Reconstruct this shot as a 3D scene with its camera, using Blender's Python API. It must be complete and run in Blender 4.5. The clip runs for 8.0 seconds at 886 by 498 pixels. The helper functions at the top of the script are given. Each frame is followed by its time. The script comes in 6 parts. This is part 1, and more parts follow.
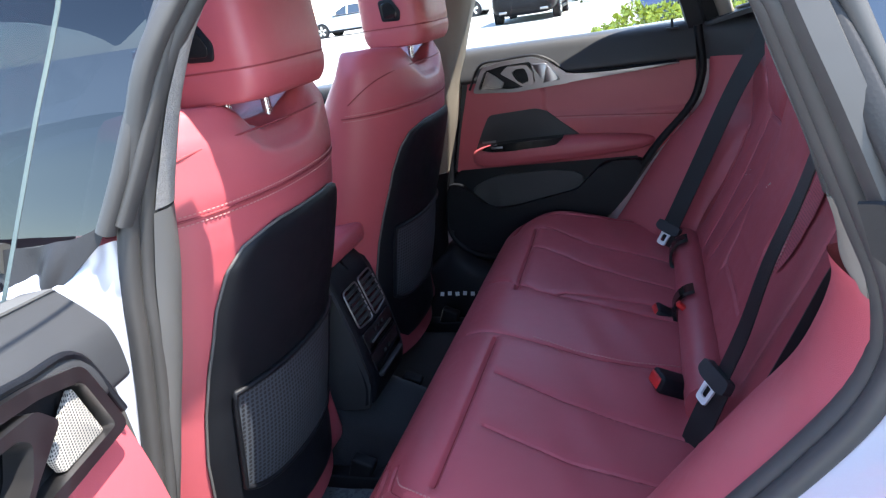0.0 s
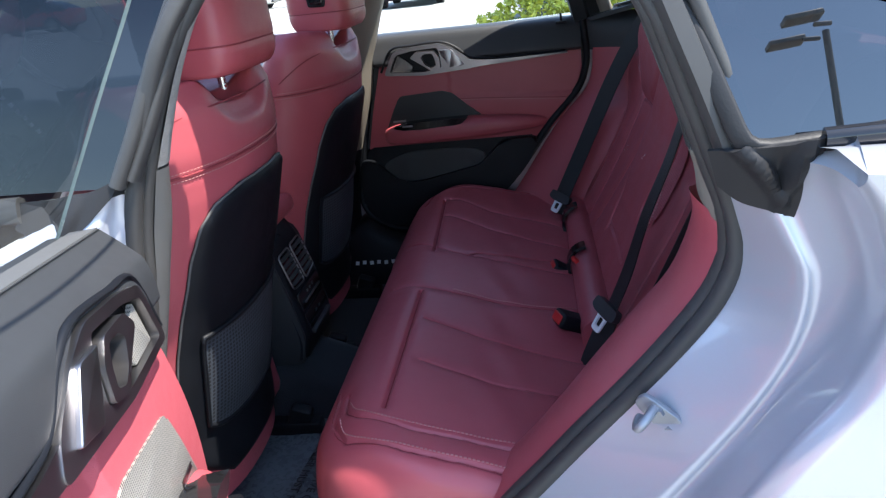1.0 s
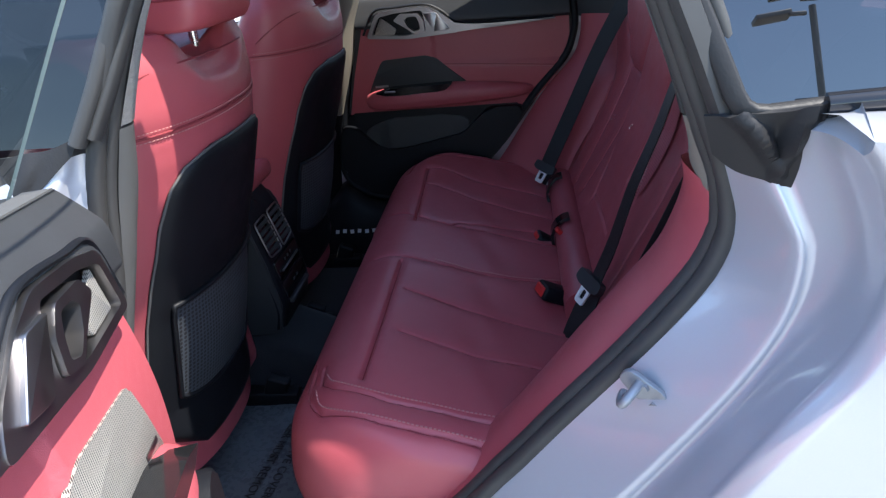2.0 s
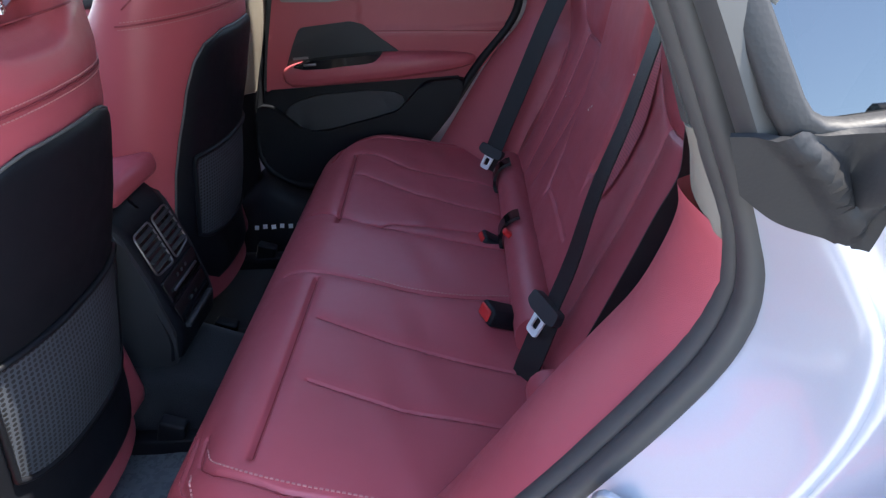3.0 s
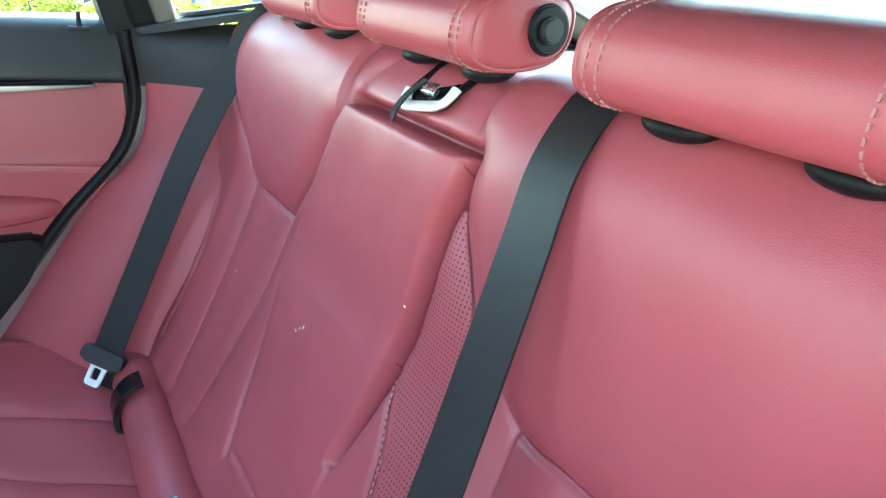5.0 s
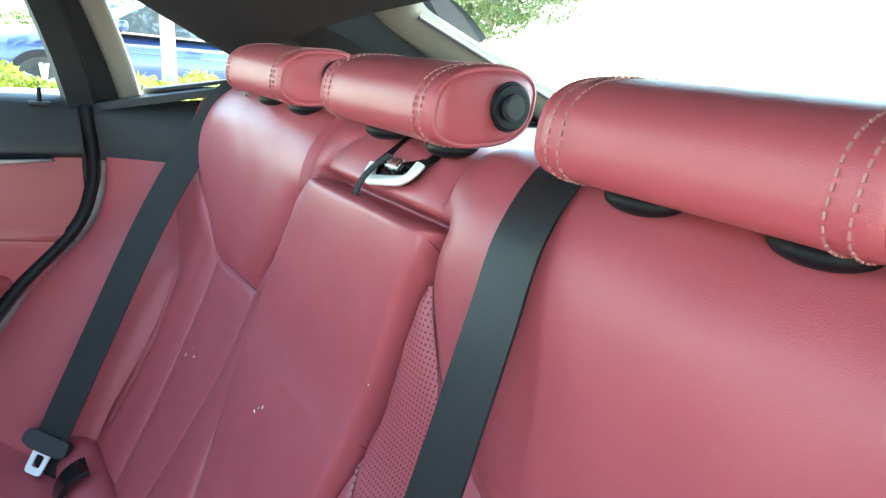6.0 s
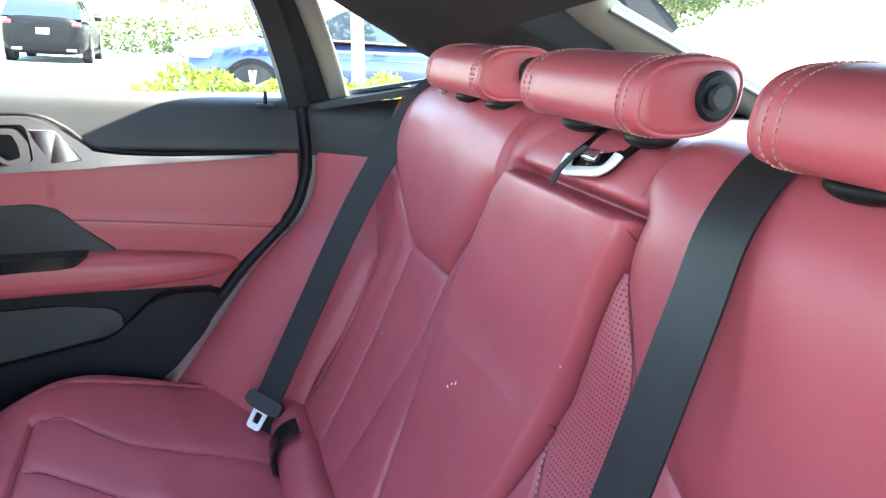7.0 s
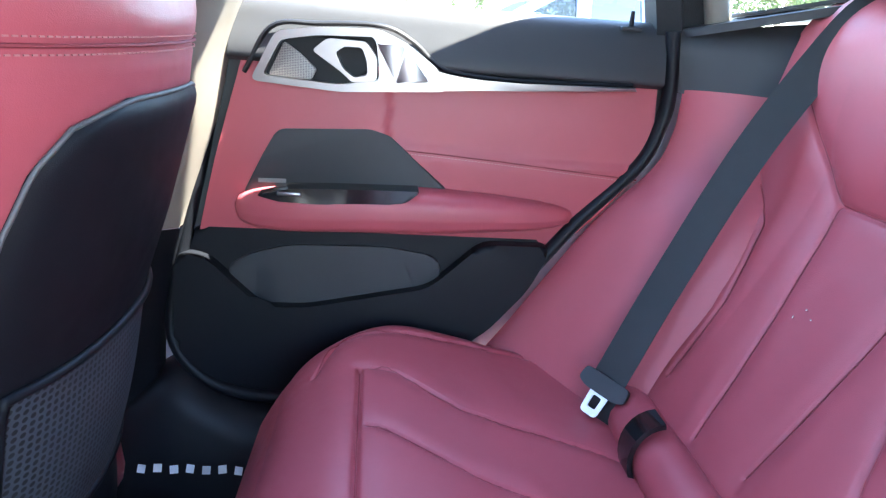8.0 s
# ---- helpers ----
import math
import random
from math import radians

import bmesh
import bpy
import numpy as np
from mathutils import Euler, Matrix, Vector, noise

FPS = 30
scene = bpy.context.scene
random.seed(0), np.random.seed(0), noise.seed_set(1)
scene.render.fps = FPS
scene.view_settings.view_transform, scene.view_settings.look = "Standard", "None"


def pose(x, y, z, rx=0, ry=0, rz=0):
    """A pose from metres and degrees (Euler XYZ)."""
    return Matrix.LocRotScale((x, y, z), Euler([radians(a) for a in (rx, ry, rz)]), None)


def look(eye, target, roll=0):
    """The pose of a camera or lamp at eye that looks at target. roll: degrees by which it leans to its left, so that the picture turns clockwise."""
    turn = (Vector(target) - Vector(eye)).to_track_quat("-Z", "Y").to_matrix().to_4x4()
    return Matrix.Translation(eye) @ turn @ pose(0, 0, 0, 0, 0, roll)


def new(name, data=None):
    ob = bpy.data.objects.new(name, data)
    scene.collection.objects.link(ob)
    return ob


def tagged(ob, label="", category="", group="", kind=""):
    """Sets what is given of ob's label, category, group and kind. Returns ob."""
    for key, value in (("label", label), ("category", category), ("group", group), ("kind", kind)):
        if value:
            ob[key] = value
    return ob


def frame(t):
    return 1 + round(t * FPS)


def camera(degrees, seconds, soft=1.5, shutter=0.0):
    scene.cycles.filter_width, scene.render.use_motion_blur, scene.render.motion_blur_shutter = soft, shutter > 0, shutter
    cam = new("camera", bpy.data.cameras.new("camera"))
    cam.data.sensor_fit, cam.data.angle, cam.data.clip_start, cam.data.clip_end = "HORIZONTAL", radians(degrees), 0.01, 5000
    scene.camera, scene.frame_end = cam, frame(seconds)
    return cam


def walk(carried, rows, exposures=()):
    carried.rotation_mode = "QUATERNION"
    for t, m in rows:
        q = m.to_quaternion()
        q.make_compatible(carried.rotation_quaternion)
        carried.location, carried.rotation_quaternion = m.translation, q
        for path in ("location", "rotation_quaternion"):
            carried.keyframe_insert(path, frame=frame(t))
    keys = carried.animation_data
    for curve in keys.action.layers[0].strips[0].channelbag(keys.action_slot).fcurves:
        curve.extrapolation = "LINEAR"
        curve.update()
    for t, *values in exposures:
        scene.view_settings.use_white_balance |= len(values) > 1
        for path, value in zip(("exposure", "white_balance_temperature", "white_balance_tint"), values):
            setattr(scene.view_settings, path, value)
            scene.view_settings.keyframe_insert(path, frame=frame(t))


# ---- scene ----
cam = camera(66.5, 8.0, soft=1.3)
PATH = [
    (0, (-0.233, -1.183, 1.13), (-0.85, 0.59, 0.44), -8.9),
    (0.5, (-0.246, -1.325, 1.151), (-0.64, 0.508, 0.456), -8.0),
    (1, (-0.274, -1.372, 1.159), (-0.566, 0.45, 0.388), -6.4),
    (1.5, (-0.277, -1.37, 1.159), (-0.533, 0.432, 0.33), -5.3),
    (2.8, (-0.275, -1.154, 1.106), (-0.455, 0.611, 0.182), -4.9),
    (3, (-0.251, -1.076, 1.104), (-0.367, 0.676, 0.148), -4.8),
    (3.5, (-0.253, -0.917, 1.063), (-0.122, 0.818, 0.078), -3.3),
    (4, (-0.29, -0.683, 1.039), (0.153, 1.023, 0.094), -0.5),
    (4.5, (-0.295, -0.555, 1.052), (0.442, 1.095, 0.196), 2.7),
    (5, (-0.272, -0.512, 1.092), (0.734, 1.053, 0.359), 5.7),
    (5.2, (-0.27, -0.507, 1.089), (0.826, 1.033, 0.436), 6.6),
    (6.3, (-0.267, -0.505, 1.091), (0.835, 1.087, 0.589), 6.2),
    (6.5, (-0.274, -0.505, 1.09), (0.769, 1.124, 0.581), 5.9),
    (7, (-0.302, -0.522, 1.089), (0.367, 1.274, 0.518), 3.6),
    (7.5, (-0.366, -0.461, 1.039), (0.055, 1.402, 0.446), 3.2),
    (8, (-0.521, -0.297, 0.956), (-0.359, 1.597, 0.335), 4.4),
]
walk(cam, [(t, look(eye, target, roll)) for t, eye, target, roll in PATH], [(0, 3.0, 6500, 10), (0.5, 2.75, 6500, 10), (1.0, 2.3, 6400, 9), (1.7, 2.18, 6400, 9), (2.8, 2.75, 6600, 10), (3.0, 3.05, 6700, 10), (3.5, 4.35, 6900, 6), (4.0, 5.18, 7200, -6), (4.5, 4.92, 7050, -12), (5.2, 4.5, 7000, -13), (6.5, 4.4, 7200, -6), (7.0, 4.45, 6900, 0), (7.5, 4.4, 6700, 4), (8.0, 4.8, 6200, 6)])

# ---------------------------------------------------------------- light
SUN_EL, SUN_AZ = 63.0, 10.0          # height, and degrees from straight behind the car towards its open side
world = bpy.data.worlds.new("world")
scene.world = world
world.use_nodes = True
wn = world.node_tree.nodes
sky = wn.new("ShaderNodeTexSky")
sky.sky_type, sky.sun_disc, sky.dust_density, sky.ozone_density = "NISHITA", False, 0.35, 1.4
sky.sun_elevation, sky.sun_rotation = radians(SUN_EL), radians(90 + SUN_AZ)
wn["Background"].inputs[1].default_value = 0.15
world.node_tree.links.new(sky.outputs[0], wn["Background"].inputs[0])
sun = new("sun", bpy.data.lights.new("sun", "SUN"))
sun.data.energy, sun.data.angle, sun.data.color = 3.0, radians(0.53), (1.0, 0.95, 0.87)
SUN_DIR = Vector((math.cos(radians(SUN_EL)) * math.cos(radians(SUN_AZ)), -math.cos(radians(SUN_EL)) * math.sin(radians(SUN_AZ)), math.sin(radians(SUN_EL))))
sun.matrix_world = look(SUN_DIR * 30, (0, 0, 0))


# ---------------------------------------------------------------- materials
def material(name, color, rough=0.5, metal=0.0, vary=0.12, grain=0.0, grain_scale=400.0, coat=0.0, big=6.0, spec=0.5, dirt=None, sheen=0.0, crease=0.0):
    m = bpy.data.materials.new(name)
    m.use_nodes = True
    nt = m.node_tree
    n, l = nt.nodes, nt.links
    b = n["Principled BSDF"]
    b.inputs["Metallic"].default_value = metal
    b.inputs["Coat Weight"].default_value = coat
    b.inputs["Coat Roughness"].default_value = 0.04
    b.inputs["Specular IOR Level"].default_value = spec
    b.inputs["Sheen Weight"].default_value = sheen
    tc = n.new("ShaderNodeTexCoord")
    nz = n.new("ShaderNodeTexNoise")
    nz.inputs["Scale"].default_value, nz.inputs["Detail"].default_value = big, 6
    l.new(tc.outputs["Object"], nz.inputs["Vector"])
    mix = n.new("ShaderNodeMix")
    mix.data_type = "RGBA"
    c = Vector(color)
    mix.inputs[6].default_value = (*(c * (1 - vary)), 1)
    mix.inputs[7].default_value = (*((dirt and Vector(dirt)) or c * (1 + vary)), 1)
    l.new(nz.outputs["Fac"], mix.inputs[0])
    l.new(mix.outputs[2], b.inputs["Base Color"])
    mr = n.new("ShaderNodeMapRange")
    mr.inputs["To Min"].default_value, mr.inputs["To Max"].default_value = max(rough - 0.08, 0.0) if rough > 0.1 else rough, min(rough + 0.08, 1.0) if rough > 0.1 else rough
    nr = n.new("ShaderNodeTexNoise")
    nr.inputs["Scale"].default_value, nr.inputs["Detail"].default_value = big * 7, 4
    l.new(tc.outputs["Object"], nr.inputs["Vector"])
    l.new(nr.outputs["Fac"], mr.inputs["Value"])
    l.new(mr.outputs["Result"], b.inputs["Roughness"])
    if grain:
        g = n.new("ShaderNodeTexVoronoi")
        g.inputs["Scale"].default_value = grain_scale
        l.new(tc.outputs["Object"], g.inputs["Vector"])
        bp = n.new("ShaderNodeBump")
        bp.inputs["Strength"].default_value, bp.inputs["Distance"].default_value = grain, 0.0008
        l.new(g.outputs["Distance"], bp.inputs["Height"])
        l.new(bp.outputs["Normal"], b.inputs["Normal"])
        if crease:
            # soft folds of stretched hide under the grain
            f = n.new("ShaderNodeTexNoise")
            f.inputs["Scale"].default_value, f.inputs["Detail"].default_value, f.inputs["Distortion"].default_value = 26.0, 3.0, 0.8
            l.new(tc.outputs["Object"], f.inputs["Vector"])
            b2 = n.new("ShaderNodeBump")
            b2.inputs["Strength"].default_value, b2.inputs["Distance"].default_value = crease, 0.004
            l.new(f.outputs["Fac"], b2.inputs["Height"])
            l.new(b2.outputs["Normal"], bp.inputs["Normal"])
    return m


def perforated(name, color, rough, pitch, hole, dark, lengthways=1.0):
    """A sheet with rows of small round holes, by the y and z of the surface."""
    m = material(name, color, rough)
    n, l = m.node_tree.nodes, m.node_tree.links
    b = n["Principled BSDF"]
    v = n.new("ShaderNodeTexVoronoi")
    v.voronoi_dimensions = "2D"
    v.inputs["Scale"].default_value, v.inputs["Randomness"].default_value = 1.0 / pitch, 0.0
    sep, add, com = n.new("ShaderNodeSeparateXYZ"), n.new("ShaderNodeMath"), n.new("ShaderNodeCombineXYZ")
    l.new(n["Texture Coordinate"].outputs["Object"], sep.inputs[0])
    run = n.new("ShaderNodeMath")
    run.operation, run.inputs[1].default_value = "MULTIPLY", lengthways
    l.new(sep.outputs[0], run.inputs[0])
    l.new(run.outputs[0], add.inputs[0])
    l.new(sep.outputs[1], add.inputs[1])
    l.new(add.outputs[0], com.inputs[0])
    l.new(sep.outputs[2], com.inputs[1])
    l.new(com.outputs[0], v.inputs["Vector"])
    cmp = n.new("ShaderNodeMath")
    cmp.operation, cmp.inputs[1].default_value = "LESS_THAN", hole
    l.new(v.outputs["Distance"], cmp.inputs[0])
    mx = n.new("ShaderNodeMix")
    mx.data_type = "RGBA"
    mx.inputs[7].default_value = (*dark, 1)
    l.new(cmp.outputs[0], mx.inputs[0])
    l.new(n["Mix"].outputs[2], mx.inputs[6])
    l.new(mx.outputs[2], b.inputs["Base Color"])
    return m


RED = (0.38, 0.073, 0.088)
leather = material("red_leather", RED, 0.42, vary=0.10, grain=0.16, grain_scale=1100, big=9, crease=0.10, spec=0.5)
leather_door = material("red_door_leather", RED, 0.46, vary=0.08, grain=0.16, grain_scale=1100, big=9, crease=0.05, spec=0.45)
perf_leather = perforated("perforated_red_leather", RED, 0.48, 0.0042, 0.22, (0.10, 0.010, 0.014), 0.0)
# darker red for thin lines that stand in for shade in the seams
seam_shade = material("dark_seam_shade", (0.22, 0.028, 0.036), 0.7)
thread = material("stitching_thread", (0.42, 0.18, 0.17), 0.7)
black_plastic = material("black_plastic", (0.0055, 0.0063, 0.0086), 0.5, vary=0.25, grain=0.14, grain_scale=1200, spec=0.22)
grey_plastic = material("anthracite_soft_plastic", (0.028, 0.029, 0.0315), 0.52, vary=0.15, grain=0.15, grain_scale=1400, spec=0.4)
mid_plastic = material("grey_pillar_plastic", (0.18, 0.16, 0.13), 0.6, vary=0.08, grain=0.15, grain_scale=1200)
gloss_black = material("gloss_black", (0.01, 0.01, 0.011), 0.08, vary=0.1)
# grey lifted above the black trim; paints daylight on near sill and ledge
lifted_grey = material("lifted_grey_plastic", (0.085, 0.083, 0.08), 0.55, vary=0.1, grain=0.14, grain_scale=1200)
gasket_rubber = material("gasket_rubber", (0.020, 0.0195, 0.020), 0.5, vary=0.2, spec=0.22, crease=0.2, grain=0.15)
rubber = material("rubber_seal", (0.048, 0.046, 0.044), 0.5, vary=0.25, big=14, spec=0.3)
webbing = material("belt_webbing", (0.014, 0.014, 0.015), 0.45, vary=0.25, big=40, spec=0.35, sheen=0.0, grain=0.25, grain_scale=1500)
plated = material("bright_plated_steel", (0.86, 0.86, 0.85), 0.32, 0.25, vary=0.05)
carpet = material("black_carpet", (0.010, 0.011, 0.014), 0.95, vary=0.4, grain=1.0, grain_scale=500, big=20, sheen=0.1)
headliner = material("anthracite_headliner", (0.014, 0.014, 0.015), 0.95, vary=0.2, grain=0.4, grain_scale=600)
chrome = material("satin_chrome", (0.26, 0.25, 0.255), 0.34, 1.0, vary=0.05)
steel = material("steel", (0.78, 0.78, 0.77), 0.26, 1.0, vary=0.1, big=60)
dull_steel = material("dull_painted_steel", (0.30, 0.31, 0.33), 0.42, 0.5, vary=0.1, big=40)
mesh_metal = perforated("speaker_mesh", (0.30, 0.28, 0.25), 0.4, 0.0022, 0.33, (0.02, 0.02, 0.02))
button_red = material("red_button", (0.55, 0.02, 0.02), 0.4)
paint = material("grey_car_paint", (0.46, 0.47, 0.51), 0.34, 0.35, vary=0.04, coat=1.0, big=900)
film_plastic = material("protective_film", (0.11, 0.125, 0.14), 0.28, vary=0.35, big=14)
print_ink = material("printed_ink", (0.012, 0.013, 0.016), 0.5)


def glass_material(name, tint, mirror_share=0.075):
    m = bpy.data.materials.new(name)
    m.use_nodes = True
    n, l = m.node_tree.nodes, m.node_tree.links
    n.remove(n["Principled BSDF"])
    out = n["Material Output"]
    t = n.new("ShaderNodeBsdfTransparent")
    t.inputs[0].default_value = (*tint, 1)
    g = n.new("ShaderNodeBsdfGlossy")
    g.inputs["Roughness"].default_value = 0.0
    lw, power, mul = n.new("ShaderNodeLayerWeight"), n.new("ShaderNodeMath"), n.new("ShaderNodeMath")
    lw.inputs[0].default_value = 0.5
    power.operation, power.inputs[1].default_value = "POWER", 4.5
    mul.operation, mul.inputs[1].default_value, mul.inputs[2].default_value, mul.use_clamp = "MULTIPLY_ADD", 0.90, mirror_share, True
    l.new(lw.outputs["Facing"], power.inputs[0])
    l.new(power.outputs[0], mul.inputs[0])
    s = n.new("ShaderNodeMixShader")
    l.new(mul.outputs[0], s.inputs[0])
    l.new(t.outputs[0], s.inputs[1])
    l.new(g.outputs[0], s.inputs[2])
    l.new(s.outputs[0], out.inputs[0])
    return m


glass_rim = material("glass_rim", (0.13, 0.16, 0.15), 0.25, vary=0.03)
clear_glass = glass_material("window_glass", (0.93, 0.96, 0.95))
# mirror share raised to brighten the sky reflected in the quarter window
quarter_glass = glass_material("brightened_quarter_glass", (0.03, 0.036, 0.044), 0.12)
dark_glass = glass_material("tinted_glass", (0.02, 0.025, 0.034), 0.06)


# ---------------------------------------------------------------- mesh helpers
def thing(name, label, category, group="", at=(0, 0, 0), kind=""):
    ob = new(name)
    ob.location = at
    ob.empty_display_size = 0.05
    return tagged(ob, label, category, group, kind)


def adopt(ob, parent):
    if parent is not None:
        ob.parent = parent
        if parent.parent is None:
            ob.matrix_parent_inverse = Matrix.Translation(parent.location).inverted()
    return ob


def raw(name, verts, faces, mat, parent=None, label="", smooth=True):
    me = bpy.data.meshes.new(name)
    me.from_pydata([tuple(v) for v in verts], [], faces)
    me.materials.append(mat)
    me.polygons.foreach_set("use_smooth", [smooth] * len(me.polygons))
    me.update()
    return adopt(tagged(new(name, me), label), parent)


def part(name, bm, mat, parent=None, label="", smooth=False, sharp=40):
    bmesh.ops.recalc_face_normals(bm, faces=bm.faces)
    me = bpy.data.meshes.new(name)
    bm.to_mesh(me)
    bm.free()
    me.materials.append(mat)
    if smooth:
        me.polygons.foreach_set("use_smooth", [True] * len(me.polygons))
        me.set_sharp_from_angle(angle=radians(sharp))
    return adopt(tagged(new(name, me), label), parent)


def spline(points, n):
    """n points at even steps along a smooth curve through the points."""
    p = np.array(points, float)
    p = np.vstack([2 * p[0] - p[1], p, 2 * p[-1] - p[-2]])
    out = []
    for i in range(1, len(p) - 2):
        a, b, c, d = p[i - 1 : i + 3]
        for t in np.linspace(0, 1, 24, endpoint=False):
            out.append(0.5 * (2 * b + (c - a) * t + (2 * a - 5 * b + 4 * c - d) * t * t + (3 * b - a - 3 * c + d) * t**3))
    out = np.array(out + [p[-2]])
    s = np.r_[0, np.cumsum(np.linalg.norm(np.diff(out, axis=0), axis=1))]
    at = np.linspace(0, s[-1], n)
    return np.stack([np.interp(at, s, out[:, k]) for k in range(p.shape[1])], 1)


def sheet(name, pts, mat, parent=None, label="", closed_u=False, closed_v=False, back=0.0):
    """A smooth surface from an array of points [nu, nv, 3]; back: thickness, as a second skin behind it."""
    pts = np.asarray(pts, float)
    nu, nv = pts.shape[:2]
    idx = np.arange(nu * nv).reshape(nu, nv)
    iu, iv = np.arange(nu if closed_u else nu - 1), np.arange(nv if closed_v else nv - 1)
    a = idx[np.ix_(iu, iv)]
    b = idx[np.ix_((iu + 1) % nu, iv)]
    c = idx[np.ix_((iu + 1) % nu, (iv + 1) % nv)]
    d = idx[np.ix_(iu, (iv + 1) % nv)]
    quads = np.stack([a, b, c, d], -1).reshape(-1, 4)
    verts = pts.reshape(-1, 3)
    if back:
        gu, gv = np.gradient(pts, axis=0), np.gradient(pts, axis=1)
        nrm = np.cross(gu, gv)
        nrm /= np.linalg.norm(nrm, axis=-1, keepdims=True) + 1e-12
        verts = np.vstack([verts, (pts + nrm * back).reshape(-1, 3)])
        off = nu * nv
        extra = [quads[:, ::-1] + off]
        rim = []
        if not closed_u:
            rim += [np.stack([idx[0, :-1], idx[0, 1:], idx[0, 1:] + off, idx[0, :-1] + off], 1), np.stack([idx[-1, 1:], idx[-1, :-1], idx[-1, :-1] + off, idx[-1, 1:] + off], 1)]
        if not closed_v:
            rim += [np.stack([idx[1:, 0], idx[:-1, 0], idx[:-1, 0] + off, idx[1:, 0] + off], 1), np.stack([idx[:-1, -1], idx[1:, -1], idx[1:, -1] + off, idx[:-1, -1] + off], 1)]
        quads = np.vstack([quads] + extra + rim)
    me = bpy.data.meshes.new(name)
    me.vertices.add(len(verts))
    me.vertices.foreach_set("co", verts.ravel())
    me.loops.add(quads.size)
    me.loops.foreach_set("vertex_index", quads.ravel().astype(np.int32))
    me.polygons.add(len(quads))
    me.polygons.foreach_set("loop_start", np.arange(0, quads.size, 4, dtype=np.int32))
    me.materials.append(mat)
    me.update(calc_edges=True)
    me.polygons.foreach_set("use_smooth", [True] * len(me.polygons))
    if back:
        me.set_sharp_from_angle(angle=radians(50))
    return adopt(tagged(new(name, me), label), parent)


def sweep(name, path, section, mat, parent=None, label="", closed=False, up=(0, 0, 1), smooth=True, ends=True):
    """Carries a closed section of (across, along up) offsets along the path."""
    path = np.asarray(path, float)
    n, k = len(path), len(section)
    tan = (np.roll(path, -1, 0) - np.roll(path, 1, 0)) if closed else np.gradient(path, axis=0)
    tan /= np.linalg.norm(tan, axis=1, keepdims=True) + 1e-12
    ups = np.asarray(up, float)
    ups = np.tile(ups, (n, 1)) if ups.ndim == 1 else ups
    side = np.cross(tan, ups)
    side /= np.linalg.norm(side, axis=1, keepdims=True) + 1e-12
    top = np.cross(side, tan)
    sec = np.asarray(section, float)
    verts = (path[:, None] + side[:, None] * sec[None, :, :1] + top[:, None] * sec[None, :, 1:]).reshape(-1, 3)
    faces = []
    for i in range(n if closed else n - 1):
        for j in range(k):
            a, b = i * k, ((i + 1) % n) * k
            faces.append((a + j, a + (j + 1) % k, b + (j + 1) % k, b + j))
    if ends and not closed:
        faces += [tuple(range(k))[::-1], tuple((n - 1) * k + j for j in range(k))]
    ob = raw(name, verts, faces, mat, parent, label, smooth)
    if smooth:
        ob.data.set_sharp_from_angle(angle=radians(50))
    return ob


def ring(rx, ry, n=10, power=2.0):
    a = np.linspace(0, 2 * np.pi, n, endpoint=False)
    c, s = np.cos(a), np.sin(a)
    return np.stack([rx * np.sign(c) * abs(c) ** (2 / power), ry * np.sign(s) * abs(s) ** (2 / power)], 1)


def flat_section(w, h):
    return [(-w / 2, -h / 2), (w / 2, -h / 2), (w / 2, h / 2), (-w / 2, h / 2)]


def box(name, size, m, mat, parent=None, label="", bevel=0.004, seg=3):
    bm = bmesh.new()
    bmesh.ops.create_cube(bm, size=1.0, matrix=m @ Matrix.Diagonal((*size, 1)))
    if bevel:
        bmesh.ops.bevel(bm, geom=bm.edges[:], offset=bevel, segments=seg, profile=0.5, affect="EDGES", clamp_overlap=True)
    return part(name, bm, mat, parent, label, smooth=True)


def plate(name, outline, place, depth, mat, parent=None, label="", bevel=0.003, seg=2):
    """A flat panel: outline of (a, b), place(a, b, out) -> point; it stands depth proud, with rounded rim."""
    bm = bmesh.new()
    front = [bm.verts.new(place(a, b, depth)) for a, b in outline]
    rear = [bm.verts.new(place(a, b, 0.0)) for a, b in outline]
    n = len(outline)
    f = bm.faces.new(front)
    bm.faces.new(rear[::-1])
    for i in range(n):
        bm.faces.new((front[i], rear[i], rear[(i + 1) % n], front[(i + 1) % n]))
    if bevel:
        bmesh.ops.bevel(bm, geom=list(f.edges), offset=bevel, segments=seg, profile=0.5, affect="EDGES", clamp_overlap=True)
    bmesh.ops.triangulate(bm, faces=[x for x in bm.faces if len(x.verts) > 4])
    return part(name, bm, mat, parent, label, smooth=True, sharp=30)


def rounded(points, r, n=5):
    """A closed outline with its corners rounded."""
    p = [Vector(q) for q in points]
    out = []
    for i, b in enumerate(p):
        a, c = p[i - 1], p[(i + 1) % len(p)]
        k = min(r, (a - b).length * 0.45, (c - b).length * 0.45)
        s, e = b + (a - b).normalized() * k, b + (c - b).normalized() * k
        for t in np.linspace(0, 1, n):
            out.append(tuple((1 - t) ** 2 * s + 2 * t * (1 - t) * b + t * t * e))
    return out


def line_distance(px, py, line):
    """The distance of each (px, py) from a broken line."""
    best = np.full(px.shape, 9.0)
    for (x0, y0), (x1, y1) in zip(line[:-1], line[1:]):
        dx, dy = x1 - x0, y1 - y0
        t = np.clip(((px - x0) * dx + (py - y0) * dy) / (dx * dx + dy * dy + 1e-12), 0, 1)
        best = np.minimum(best, np.hypot(px - x0 - t * dx, py - y0 - t * dy))
    return best


